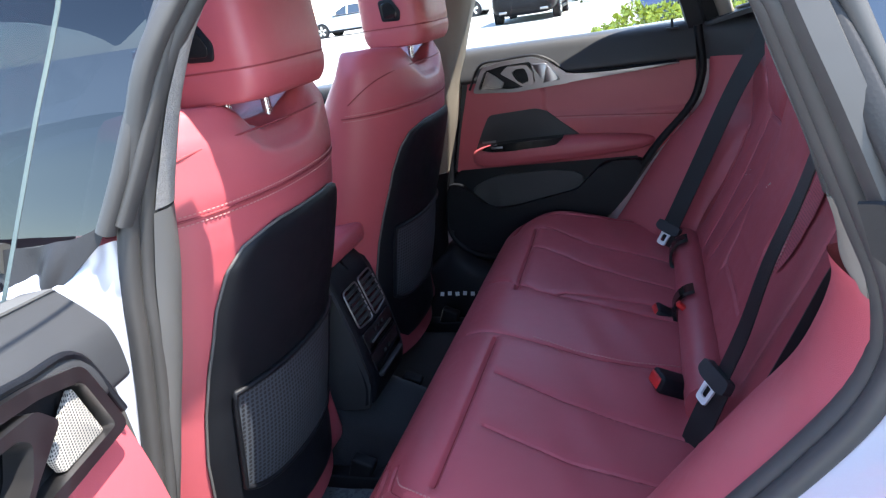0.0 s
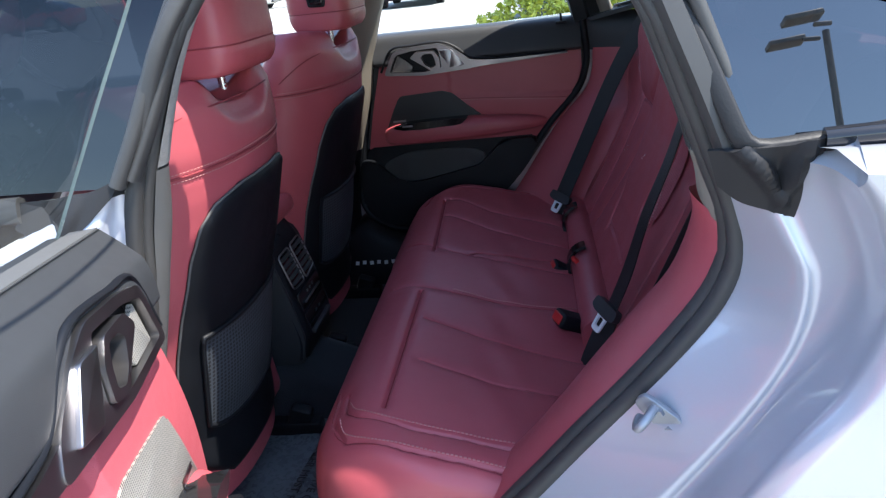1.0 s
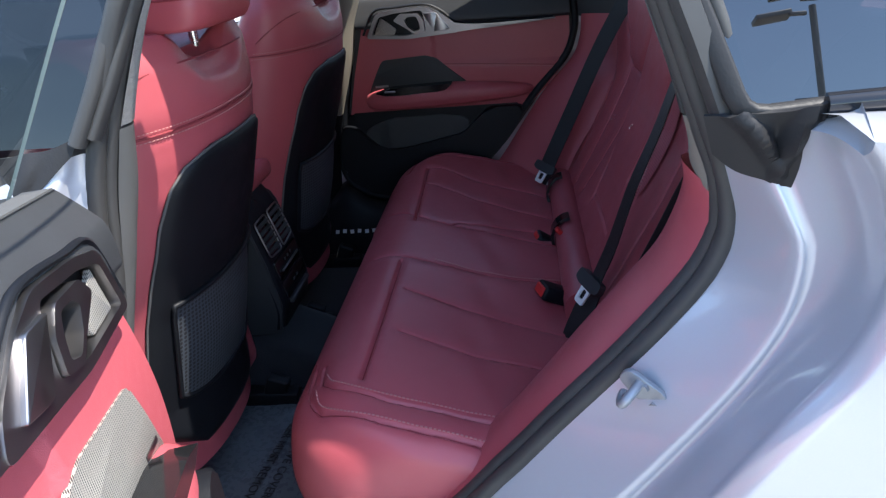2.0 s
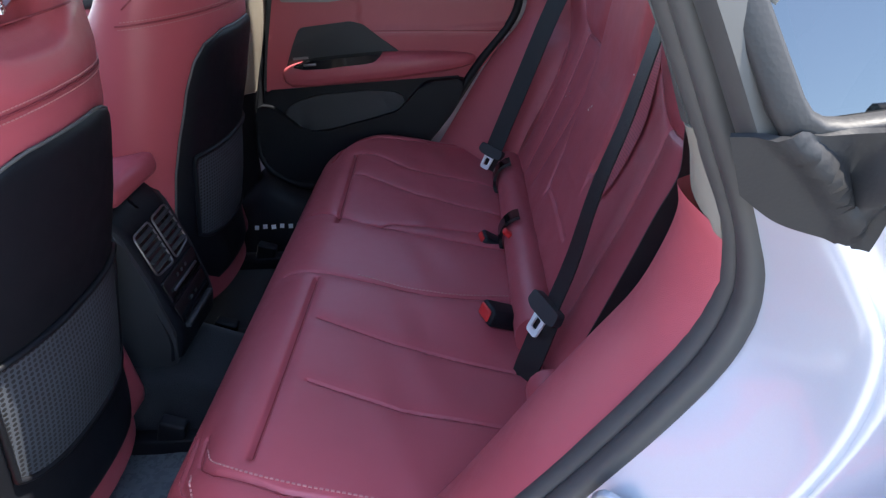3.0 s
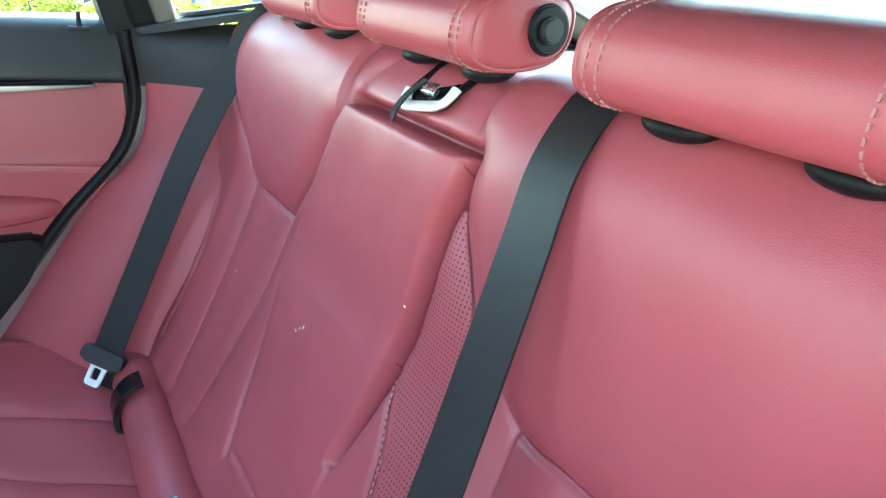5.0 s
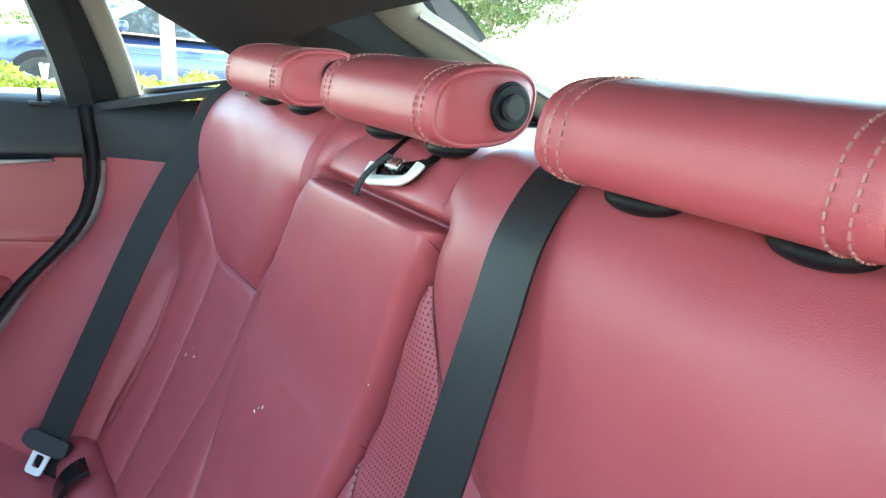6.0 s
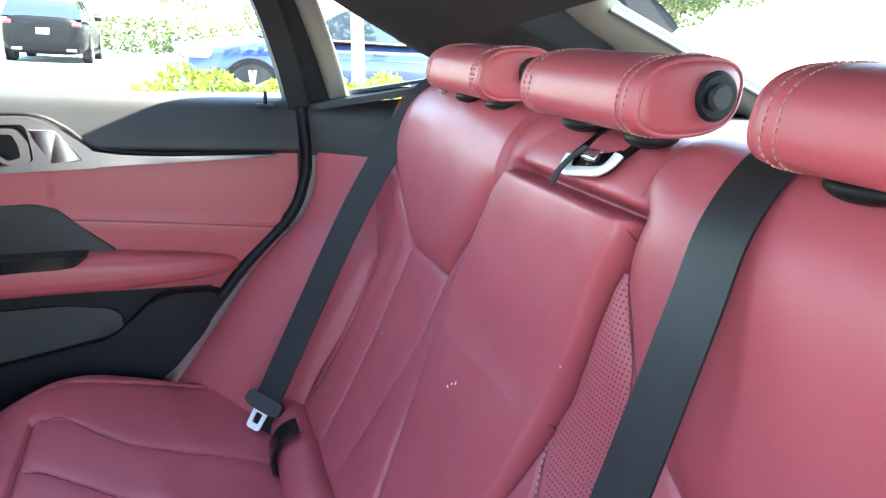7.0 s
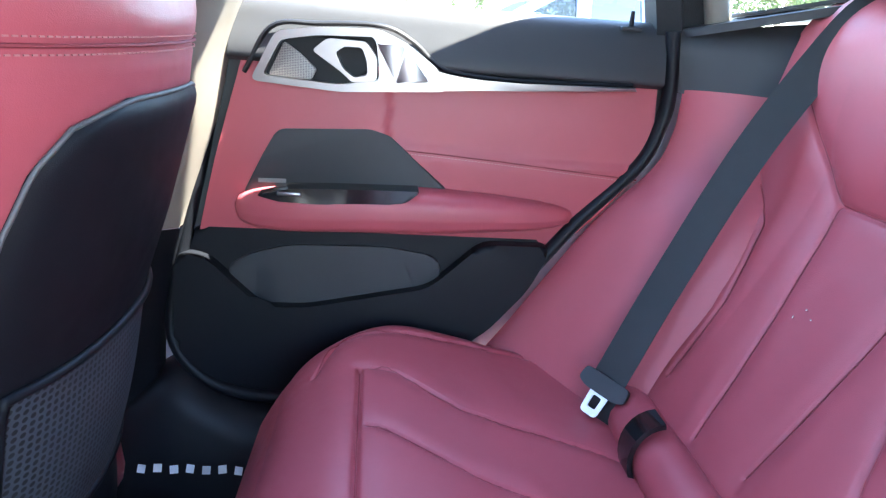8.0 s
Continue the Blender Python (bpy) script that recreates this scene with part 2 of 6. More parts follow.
def inside(px, py, poly):
    hit = np.zeros(px.shape, bool)
    for (x0, y0), (x1, y1) in zip(poly, poly[1:] + poly[:1]):
        hit ^= ((y0 > py) != (y1 > py)) & (px < (x1 - x0) * (py - y0) / (y1 - y0 + 1e-12) + x0)
    return hit


def stitches(name, path, parent, lift=(0, 0, 0), pitch=0.0065, size=0.0009):
    """Short threads along a line: one mesh."""
    path = np.asarray(path, float)
    s = np.r_[0, np.cumsum(np.linalg.norm(np.diff(path, axis=0), axis=1))]
    bm = bmesh.new()
    at = np.arange(pitch / 2, s[-1], pitch)
    for a in at:
        p, q = (np.array([np.interp(a + o, s, path[:, k]) for k in range(3)]) + lift for o in (-pitch * 0.3, pitch * 0.3))
        d = Vector(q - p)
        m = Matrix.Translation(Vector((p + q) / 2)) @ d.to_track_quat("X", "Z").to_matrix().to_4x4() @ Matrix.Diagonal((d.length, size * 2, size * 2, 1))
        bmesh.ops.create_cube(bm, size=1.0, matrix=m)
    return part(name, bm, thread, parent, "pale red thread")


# ---------------------------------------------------------------- rear bench
CUSHION = [(-0.56, 0.29), (-0.635, 0.31), (-0.664, 0.36), (-0.663, 0.42), (-0.646, 0.478), (-0.603, 0.513), (-0.545, 0.527), (-0.45, 0.512), (-0.35, 0.492), (-0.25, 0.468), (-0.19, 0.452), (-0.12, 0.44)]
BACK = [(-0.185, 0.40), (-0.15, 0.49), (-0.085, 0.62), (-0.035, 0.72), (-0.005, 0.79), (0.008, 0.88), (0.02, 0.97), (0.05, 1.015), (0.09, 1.028), (0.16, 1.015)]


def cushion(top):
    nv = 400
    prof = spline(CUSHION, nv)
    yc, half = 0.015, 0.66
    ys = np.r_[-half, np.linspace(-half, -half + 0.05, 16), np.linspace(-half + 0.05, half - 0.05, 560)[1:-1], np.linspace(half - 0.05, half, 16), half]
    e = half - abs(ys)
    R, r = 0.15, 0.055
    pull = np.where(e < R, R - np.sqrt(np.maximum(R * R - (R - np.minimum(e, R)) ** 2, 0)), 0)
    drop = np.where(e < r, r - np.sqrt(np.maximum(r * r - (r - np.minimum(e, r)) ** 2, 0)), 0)
    x = np.tile(prof[:, 0], (len(ys), 1))
    z = np.tile(prof[:, 1], (len(ys), 1))
    y = np.tile((ys + yc)[:, None], (1, nv))
    x = x - 0.022 * np.clip((y - 0.05) / 0.25, 0, 1) * np.clip((0.47 - z) / 0.06, 0, 1)
    w = np.clip((-0.2 - x) / 0.42, 0, 1)
    x = x + pull[:, None] * w
    z = z - drop[:, None] * np.clip((z - 0.30) / 0.12, 0, 1)
    z[0], z[-1] = 0.29, 0.29
    d = np.zeros_like(x)
    front = [(-0.537, -0.50), (-0.537, -0.09)], [(-0.537, 0.125), (-0.55, 0.50)]
    seams = [
        [(-0.60, -0.062), (-0.577, -0.066), (-0.48, -0.083), (-0.345, -0.107), (-0.19, -0.083)],
        [(-0.60, 0.185), (-0.488, 0.127), (-0.35, 0.108), (-0.19, 0.095)],
        [(-0.512, -0.207), (-0.39, -0.245), (-0.19, -0.28)],
        [(-0.50, -0.354), (-0.377, -0.387), (-0.19, -0.40)],
        [(-0.535, 0.505), (-0.503, 0.506), (-0.417, 0.447), (-0.19, 0.415)],
        [(-0.535, 0.375), (-0.502, 0.367), (-0.409, 0.323), (-0.19, 0.265)],
        [(-0.452, 0.124), (-0.43, 0.142), (-0.40, 0.146), (-0.19, 0.17)],
    ]
    edge = [(-0.61, -0.45), (-0.60, -0.50), (-0.575, -0.522), (-0.487, -0.55), (-0.30, -0.565), (-0.15, -0.56)]
    piping = [(-0.628, -0.44), (-0.618, -0.52), (-0.585, -0.572), (-0.487, -0.602), (-0.30, -0.616), (-0.15, -0.612)]
    edge_far = [(-0.61, 0.50), (-0.585, 0.597), (-0.504, 0.618), (-0.30, 0.63), (-0.15, 0.63)]
    ok = z > 0.40
    for s in front:
        q = line_distance(x, y, s)
        d += 0.008 * np.exp(-((q / 0.0032) ** 2)) + 0.0035 * np.exp(-((q / 0.014) ** 2))
    for s in seams:
        q = line_distance(x, y, s)
        d += 0.0038 * np.exp(-((q / 0.0024) ** 2)) + 0.0020 * np.exp(-((q / 0.014) ** 2))
    for s in (edge, edge_far, piping):
        q = line_distance(x, y, s)
        d += 0.005 * np.exp(-((q / 0.0028) ** 2)) + 0.002 * np.exp(-((q / 0.012) ** 2))
    # sitting hollows and the fine wrinkles of used leather
    for c in (-0.31, 0.31):
        d += 0.012 * np.exp(-(((y - c) / 0.17) ** 2) - ((x + 0.33) / 0.15) ** 2)
    d += 0.0012 * np.sin(y * 31 + 4 * np.sin(x * 17)) * np.exp(-((x + 0.30) / 0.14) ** 2)
    z = z - d * np.where(ok, 1, 0)
    sheet("cushion", np.stack([x, y, z], -1), leather, top, "dark red leather seat cushion")

    def on(points, lift=0.001, n=60):
        p = spline([(a, b) for a, b in points], n)
        out = []
        for a, b in p:
            j = int(np.argmin(abs(ys + yc - b)))
            k = int(np.argmax(z[j]))
            out.append((a, b, np.interp(a, x[j, k - 30 :], z[j, k - 30 :]) + lift))
        return np.array(out)

    # thin dark tubes paint shade into the cushion grooves
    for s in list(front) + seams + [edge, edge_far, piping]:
        sweep("seam", on(s, 0.0006, 80), ring(0.0009, 0.0008, 6), seam_shade, top)

    stitches("stitching", on([(-0.60, -0.475), (-0.575, -0.508), (-0.487, -0.536), (-0.30, -0.55), (-0.19, -0.55)], 0.0008), top)
    stitches("stitching", on([(-0.61, -0.51), (-0.58, -0.562), (-0.487, -0.592), (-0.30, -0.606), (-0.19, -0.603)], 0.0006), top)
    stitches("stitching", on([(-0.47, -0.072), (-0.345, -0.096), (-0.20, -0.072)], 0.0006), top)
    return top


LINT = [(0.118, 0.716), (0.105, 0.727), (0.112, 0.722), (0.395, 0.672), (0.385, 0.685), (0.37, 0.68), (-0.052, 0.825), (-0.075, 0.845)]
pale_lint = material("pale_lint", (0.7, 0.68, 0.62), 0.9)


def backrest(top):
    nv = 360
    prof = spline(BACK, nv)
    tan = np.gradient(prof, axis=0)
    tan /= np.linalg.norm(tan, axis=1, keepdims=True)
    nx, nz = -tan[:, 1], tan[:, 0]
    ys = np.linspace(-0.60, 0.64, 560)
    y = np.tile(ys[:, None], (1, nv))
    x0, z0 = np.tile(prof[:, 0], (len(ys), 1)), np.tile(prof[:, 1], (len(ys), 1))
    d = np.zeros_like(y)
    # upper panels of the two outer seats
    far_v = [(0.60, 0.99), (0.585, 0.93), (0.51, 0.857), (0.445, 0.794), (0.285, 0.796), (0.167, 0.925)]
    near_v = [(-0.08, 0.96), (-0.092, 0.917), (-0.13, 0.853), (-0.20, 0.795), (-0.35, 0.80), (-0.397, 0.858), (-0.44, 0.91), (-0.50, 0.99)]
    soft = [
        [(0.445, 0.794), (0.432, 0.70), (0.395, 0.505)],
        [(0.285, 0.796), (0.283, 0.71), (0.293, 0.525)],
        [(-0.20, 0.795), (-0.218, 0.58), (-0.228, 0.53)],
        [(-0.35, 0.80), (-0.333, 0.70), (-0.332, 0.61)],
        [(-0.43, 0.785), (-0.416, 0.769), (-0.399, 0.746), (-0.382, 0.705), (-0.378, 0.639), (-0.384, 0.55)],
        [(0.594, 0.79), (0.536, 0.738), (0.509, 0.641), (0.511, 0.528)],
    ]
    for s in (far_v, near_v):
        q = line_distance(y, z0, s)
        d -= 0.0055 * np.exp(-((q / 0.0028) ** 2)) + 0.003 * np.exp(-((q / 0.012) ** 2))
        d += 0.008 * inside(y, z0, s + [(s[-1][0], 1.05), (s[0][0], 1.05)]) * (1 - np.exp(-((q / 0.022) ** 2)))
    for s in soft:
        q = line_distance(y, z0, s)
        d -= 0.0035 * np.exp(-((q / 0.0026) ** 2)) + 0.004 * np.exp(-((q / 0.018) ** 2))
    # the centre armrest, folded up, and its slots
    arm = [(0.14, 0.969), (0.165, 0.925), (0.20, 0.85), (0.228, 0.787), (0.215, 0.70), (0.187, 0.603), (0.16, 0.55)]
    arm_r = [(-0.09, 0.969), (-0.072, 0.896), (-0.055, 0.80), (-0.042, 0.72), (-0.03, 0.66)]
    crease = [(-0.045, 0.767), (-0.086, 0.70), (-0.12, 0.60), (-0.15, 0.50)]
    low = [(0.158, 0.562), (0.06, 0.565), (-0.07, 0.562)]
    poly = arm + [(-0.03, 0.55)] + arm_r[::-1]
    q = line_distance(y, z0, arm)
    d -= 0.005 * np.exp(-((q / 0.004) ** 2)) + 0.003 * np.exp(-((q / 0.015) ** 2))
    q = line_distance(y, z0, arm_r)
    fade = np.clip((z0 - 0.62) / 0.14, 0, 1)
    d -= (0.030 * np.exp(-((q / 0.0045) ** 2)) + 0.003 * np.exp(-((q / 0.02) ** 2))) * fade
    q = line_distance(y, z0, [(0.145, 0.972), (-0.092, 0.972)])
    d -= 0.032 * np.exp(-((q / 0.0045) ** 2))
    q = line_distance(y, z0, crease)
    d -= 0.003 * np.exp(-((q / 0.003) ** 2))
    q = line_distance(y, z0, low)
    d -= 0.003 * np.exp(-((q / 0.004) ** 2))
    d += 0.016 * inside(y, z0, poly) * fade
    # the panel round the centre head restraint
    cover_l, cover_r = [(0.145, 0.972), (0.135, 1.0), (0.11, 1.03)], [(-0.092, 0.972), (-0.08, 1.0), (-0.078, 1.03)]
    for s in (cover_l, cover_r):
        q = line_distance(y, z0, s)
        d -= 0.005 * np.exp(-((q / 0.004) ** 2)) + 0.004 * np.exp(-((q / 0.02) ** 2))
    # hollow of each outer seat between its wings
    for c in (-0.29, 0.35):
        d -= 0.012 * np.exp(-(((y - c) / 0.12) ** 2) - ((z0 - 0.68) / 0.14) ** 2)
    d += 0.018 * np.clip((abs(y - 0.02) - 0.46) / 0.14, 0, 1) * np.clip((z0 - 0.45) / 0.2, 0, 1) * np.clip((0.98 - z0) / 0.1, 0, 1)
    d += 0.0006 * np.sin(y * 60 + 9 * z0) * np.sin(z0 * 47)
    x, z = x0 + nx * d, z0 + nz * d
    sheet("backrest", np.stack([x, y, z], -1), leather, top, "red leather backrest with folded centre armrest")

    def on(points, lift=0.0, n=60):
        a = np.array(points, float)
        run = np.r_[0, np.cumsum(np.linalg.norm(np.diff(a, axis=0), axis=1))]
        p = np.stack([np.interp(np.linspace(0, run[-1], n), run, a[:, k]) for k in (0, 1)], 1)
        out = []
        for a, b in p:
            j = int(np.argmin(abs(ys - a)))
            k = int(np.argmin(abs(z0[j, :300] - b)))
            out.append((x[j, k] + nx[k] * lift, a, z[j, k] + nz[k] * lift))
        return np.array(out)

    # backrest grooves get the same painted shade as dark tubes
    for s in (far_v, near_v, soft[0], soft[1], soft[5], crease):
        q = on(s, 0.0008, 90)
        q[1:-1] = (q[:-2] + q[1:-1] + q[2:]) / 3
        sweep("seam", q, ring(0.0009, 0.0008, 6), seam_shade, top, up=(-1, 0, 0.2))

    # pad of perforated leather beside the armrest
    rows = []
    for a, b in zip(spline([(-0.086, 0.925), (-0.074, 0.87), (-0.064, 0.81), (-0.058, 0.772), (-0.092, 0.725), (-0.118, 0.662)], 30), spline([(-0.090, 0.925), (-0.129, 0.855), (-0.140, 0.79), (-0.142, 0.74), (-0.138, 0.69), (-0.125, 0.655)], 30)):
        rows.append([on([tuple(a), tuple(a + (b - a) * 0.5), tuple(b)], 0.0040, 8)[k] for k in range(8)])
    rows = np.array(rows)
    for _ in range(3):
        rows[1:-1, :, 0] = (rows[:-2, :, 0] + rows[1:-1, :, 0] + rows[2:, :, 0]) / 3
    sheet("perforated_pad", rows, perf_leather, top)
    stitches("stitching", on([(-0.425, 0.785), (-0.41, 0.769), (-0.393, 0.746), (-0.376, 0.705), (-0.372, 0.639), (-0.378, 0.56)], 0.0015), top, size=0.0011)
    stitches("stitching", on([(-0.052, 0.76), (-0.094, 0.70), (-0.128, 0.60), (-0.15, 0.53)], 0.002), top)
    rng = np.random.RandomState(4)
    for a, b in LINT:
        q = Vector(on([(a, b), (a + 0.001, b)], 0.0012, 2)[0])
        lint = bmesh.new()
        bmesh.ops.create_icosphere(lint, subdivisions=1, radius=1, matrix=Matrix.Translation(q) @ pose(0, 0, 0, *rng.uniform(0, 180, 3)) @ Matrix.Diagonal((0.0026, 0.0010, 0.0008, 1)))
        part("lint", lint, pale_lint, top, "pale speck of lint")
    # pull strap and the release of the ski hatch
    p = spline([(0.034, 0.018, 1.010), (0.018, 0.019, 0.999), (0.007, 0.020, 0.986), (0.003, 0.021, 0.974)], 16)
    sweep("pull_strap", p, flat_section(0.008, 0.0016), carpet, top, "black fabric pull strap", up=(-1, 0, 0.2))
    o = np.r_[0, np.cumsum(np.linalg.norm(np.diff(prof, axis=0), axis=1))]
    s0 = np.interp(0.984, prof[:288, 1], o[:288])

    def slope(a, b, out):
        t = s0 + b
        return (np.interp(t, o, prof[:, 0]) + np.interp(t, o, nx) * out, a, np.interp(t, o, prof[:, 1]) + np.interp(t, o, nz) * out)

    cup = rounded([(-0.034, 0.012), (0.032, 0.0), (0.034, 0.085), (-0.030, 0.085)], 0.016, 7)
    plate("latch_cup", cup, slope, 0.003, gloss_black, top, "black latch recess", 0.001)
    loop = [slope(a, b, 0.0045) for a, b in cup]
    sweep("latch_handle", np.array(loop), ring(0.0045, 0.0035, 10), gloss_black, top, "gloss black latch rim", closed=True, up=(-0.6, 0, 0.8))
    lower = sorted([slope(a, b, 0.0075) for a, b in cup if b < 0.045], key=lambda p: p[1])
    sweep("latch_handle", spline(lower, 30), ring(0.0062, 0.0035, 10), plated, top, "satin silver latch handle", up=(-0.6, 0, 0.8))
    box("latch_tab", (0.012, 0.022, 0.006), Matrix.Translation(slope(0.004, 0.022, 0.006)) @ pose(0, 0, 0, 0, -45, 0), steel, top, "small bright latch striker", 0.002)
    # padded roll in the bite of the seat with its child-seat anchor slots
    path = spline([(-0.172, 0.60, 0.452), (-0.172, 0.45, 0.462), (-0.172, 0.1, 0.468), (-0.172, -0.12, 0.470), (-0.172, -0.218, 0.470)], 60)
    sweep("bite_roll", spline([(-0.168, -0.335, 0.466), (-0.167, -0.45, 0.462), (-0.165, -0.56, 0.458)], 30), ring(0.033, 0.038, 18), leather, top, "padded red leather roll")
    sweep("bite_roll", path, ring(0.036, 0.040, 18), leather, top, "padded red leather roll")
    for yy in (0.405, 0.122):
        a = np.linspace(-1.9, 1.5, 16)
        p = np.stack([-0.172 - 0.043 * np.cos(a), np.full(16, yy) + 0.006 * np.sin(a), 0.470 + 0.047 * np.sin(a)], 1)
        sweep("anchor_slot", p, flat_section(0.036, 0.007), gloss_black, top, "black plastic anchor cover", up=np.stack([-np.cos(a), 0 * a, np.sin(a)], 1))
    box("release_button", (0.010, 0.016, 0.024), pose(-0.200, 0.078, 0.500, 0, -45, 0), button_red, top, "red release button", 0.003)
    # cushioned wings between the backrest and the doors
    a = [(-0.19, 0.50, 0.40), (-0.135, 0.515, 0.53), (-0.075, 0.52, 0.64), (-0.03, 0.545, 0.738), (-0.005, 0.585, 0.79), (0.012, 0.60, 0.86), (0.02, 0.61, 0.895)]
    b = [(-0.41, 0.69, 0.40), (-0.335, 0.69, 0.50), (-0.215, 0.69, 0.68), (-0.130, 0.69, 0.776), (-0.108, 0.69, 0.83), (-0.104, 0.69, 0.87), (-0.104, 0.69, 0.895)]
    A, B = spline(a, 60), spline(b, 60)
    g = []
    for t in np.linspace(0, 1, 28):
        p = A * (1 - t) + B * t
        bulge = 0.012 * math.sin(math.pi * t) ** 0.7
        p = p + np.array([-bulge * 0.8, -bulge * 0.5, bulge * 0.25])
        g.append(p)
    g = np.array(g)
    sheet("side_wing", g, leather, top)
    # wing beside the open door: a soft ridge towards the backrest, tucked under the door seal
    R = spline([(-0.43, -0.545, 0.36), (-0.30, -0.535, 0.49), (-0.245, -0.53, 0.555), (-0.19, -0.53, 0.63), (-0.137, -0.54, 0.708), (-0.100, -0.545, 0.760), (-0.084, -0.56, 0.81), (-0.080, -0.585, 0.86), (-0.090, -0.612, 0.897)], 70)
    S = spline([(-0.43, -0.668, 0.38), (-0.335, -0.668, 0.488), (-0.29, -0.668, 0.54), (-0.215, -0.668, 0.635), (-0.15, -0.668, 0.705), (-0.112, -0.668, 0.762), (-0.089, -0.668, 0.81), (-0.083, -0.668, 0.85), (-0.090, -0.666, 0.884)], 70)
    G = R + np.array([0.07, 0.035, 0.01])
    g = [G + (R - G) * t + np.array([-0.016, -0.004, 0.004]) * math.sin(math.pi * t * 0.5) ** 3 for t in np.linspace(0, 1, 14)]
    for t in np.linspace(0.03, 1, 26):
        g.append(R * (1 - t) + S * t + np.array([-0.016, -0.004, 0.004]) * (1 - t) + np.array([-0.010, 0, 0.006]) * math.sin(math.pi * t) ** 0.8)
    g.append(S + np.array([0.014, -0.004, -0.004]))
    sheet("side_wing", np.array(g)[::-1], leather, top)
    return top


def head_restraint(yc, width):
    top = thing("rear_headrest", "low red leather rear headrest with stitched ends and black end cap", "headrest", "rear headrests", (0.05, yc, 1.03))
    n, k = 40, 48
    a = np.linspace(0, 2 * np.pi, k, endpoint=False)
    c, s = np.cos(a), np.sin(a)
    cx, cz = 0.046, 1.064
    us = np.r_[np.linspace(0, 0.018, 10), np.linspace(0.018, width - 0.018, n)[1:-1], np.linspace(width - 0.018, width, 10)]
    pts = []
    for u in us:
        e = min(u, width - u)
        k1 = 1.0 if e > 0.018 else 0.80 + 0.20 * math.sqrt(1 - (1 - e / 0.018) ** 2)
        groove = 0.0022 * math.exp(-(((e - 0.021) / 0.0016) ** 2)) + 0.0012 * math.exp(-(((e - 0.002) / 0.002) ** 2))
        rx, rz = 0.050 * k1 - groove, 0.0315 * k1 - groove
        px = rx * np.sign(c) * abs(c) ** 0.78
        pz = rz * np.sign(s) * abs(s) ** 0.72
        lean = radians(10)
        pts.append(np.stack([cx + px * math.cos(lean) + pz * math.sin(lean) * 0.6, np.full(k, yc - width / 2 + u), cz + pz * math.cos(lean) - px * math.sin(lean) * -0.4], 1))
    pts = np.array(pts)
    first, last = pts[0].mean(0), pts[-1].mean(0)
    caps = [np.stack([first + (pts[0] - first) * f + np.array([0, -0.004 * (1 - f * f), 0]) for f in (0.02, 0.4, 0.75, 0.93)]), np.stack([last + (pts[-1] - last) * f + np.array([0, 0.004 * (1 - f * f), 0]) for f in (0.93, 0.75, 0.4, 0.02)])]
    sheet("cover", np.concatenate([caps[0], pts, caps[1]]), leather, top, closed_v=True)
    for lp, o in ((pts[2], 0.0), (pts[-3], 0.0)):
        sweep("piping", lp, ring(0.0022, 0.0022, 8), leather, top, closed=True, up=(0, 1, 0))
    for e in (0.016, 0.026, width - 0.016, width - 0.026):
        i = int(np.argmin(abs(us - e)))
        loop = pts[i] + (pts[i] - pts[i].mean(0)) * 0.012
        loop[:, 1] = yc - width / 2 + e
        stitches("stitching", np.vstack([loop, loop[:1]]), top, pitch=0.0055, size=0.0006)
    for end, sg in ((first, -1), (last, 1)):
        for nm, r, d, mt in (("end_cap", 0.0195, 0.004, black_plastic), ("end_button", 0.0105, 0.0085, grey_plastic)):
            bm = bmesh.new()
            bmesh.ops.create_cone(bm, cap_ends=True, segments=40, radius1=r, radius2=r * 0.9, depth=d, matrix=Matrix.Translation((end[0] + 0.016, end[1] + sg * (0.004 + d / 2), end[2] + 0.002)) @ pose(0, 0, 0, -90 * sg, 0, 0))
            bmesh.ops.bevel(bm, geom=[q for q in bm.edges if abs(q.calc_face_angle(0)) > 0.8], offset=0.0014, segments=3, affect="EDGES")
            part(nm, bm, mt, top, "black round end cap" if nm == "end_cap" else "dark grey push button", True)
    for o in (0.052, -0.052):
        bm = bmesh.new()
        bmesh.ops.create_uvsphere(bm, u_segments=28, v_segments=14, radius=1, matrix=Matrix.Translation((0.050, yc + o, 1.030)) @ pose(0, 0, 0, 0, -12, 0) @ Matrix.Diagonal((0.021, 0.027, 0.010, 1)))
        part("guide_sleeve", bm, black_plastic, top, "black plastic guide sleeve", True)
        bm = bmesh.new()
        bmesh.ops.create_cone(bm, segments=20, radius1=0.006, radius2=0.006, depth=0.035, matrix=Matrix.Translation((0.066, yc + o, 1.036)))
        part("post", bm, steel, top, "chromed steel post", True)
    return top


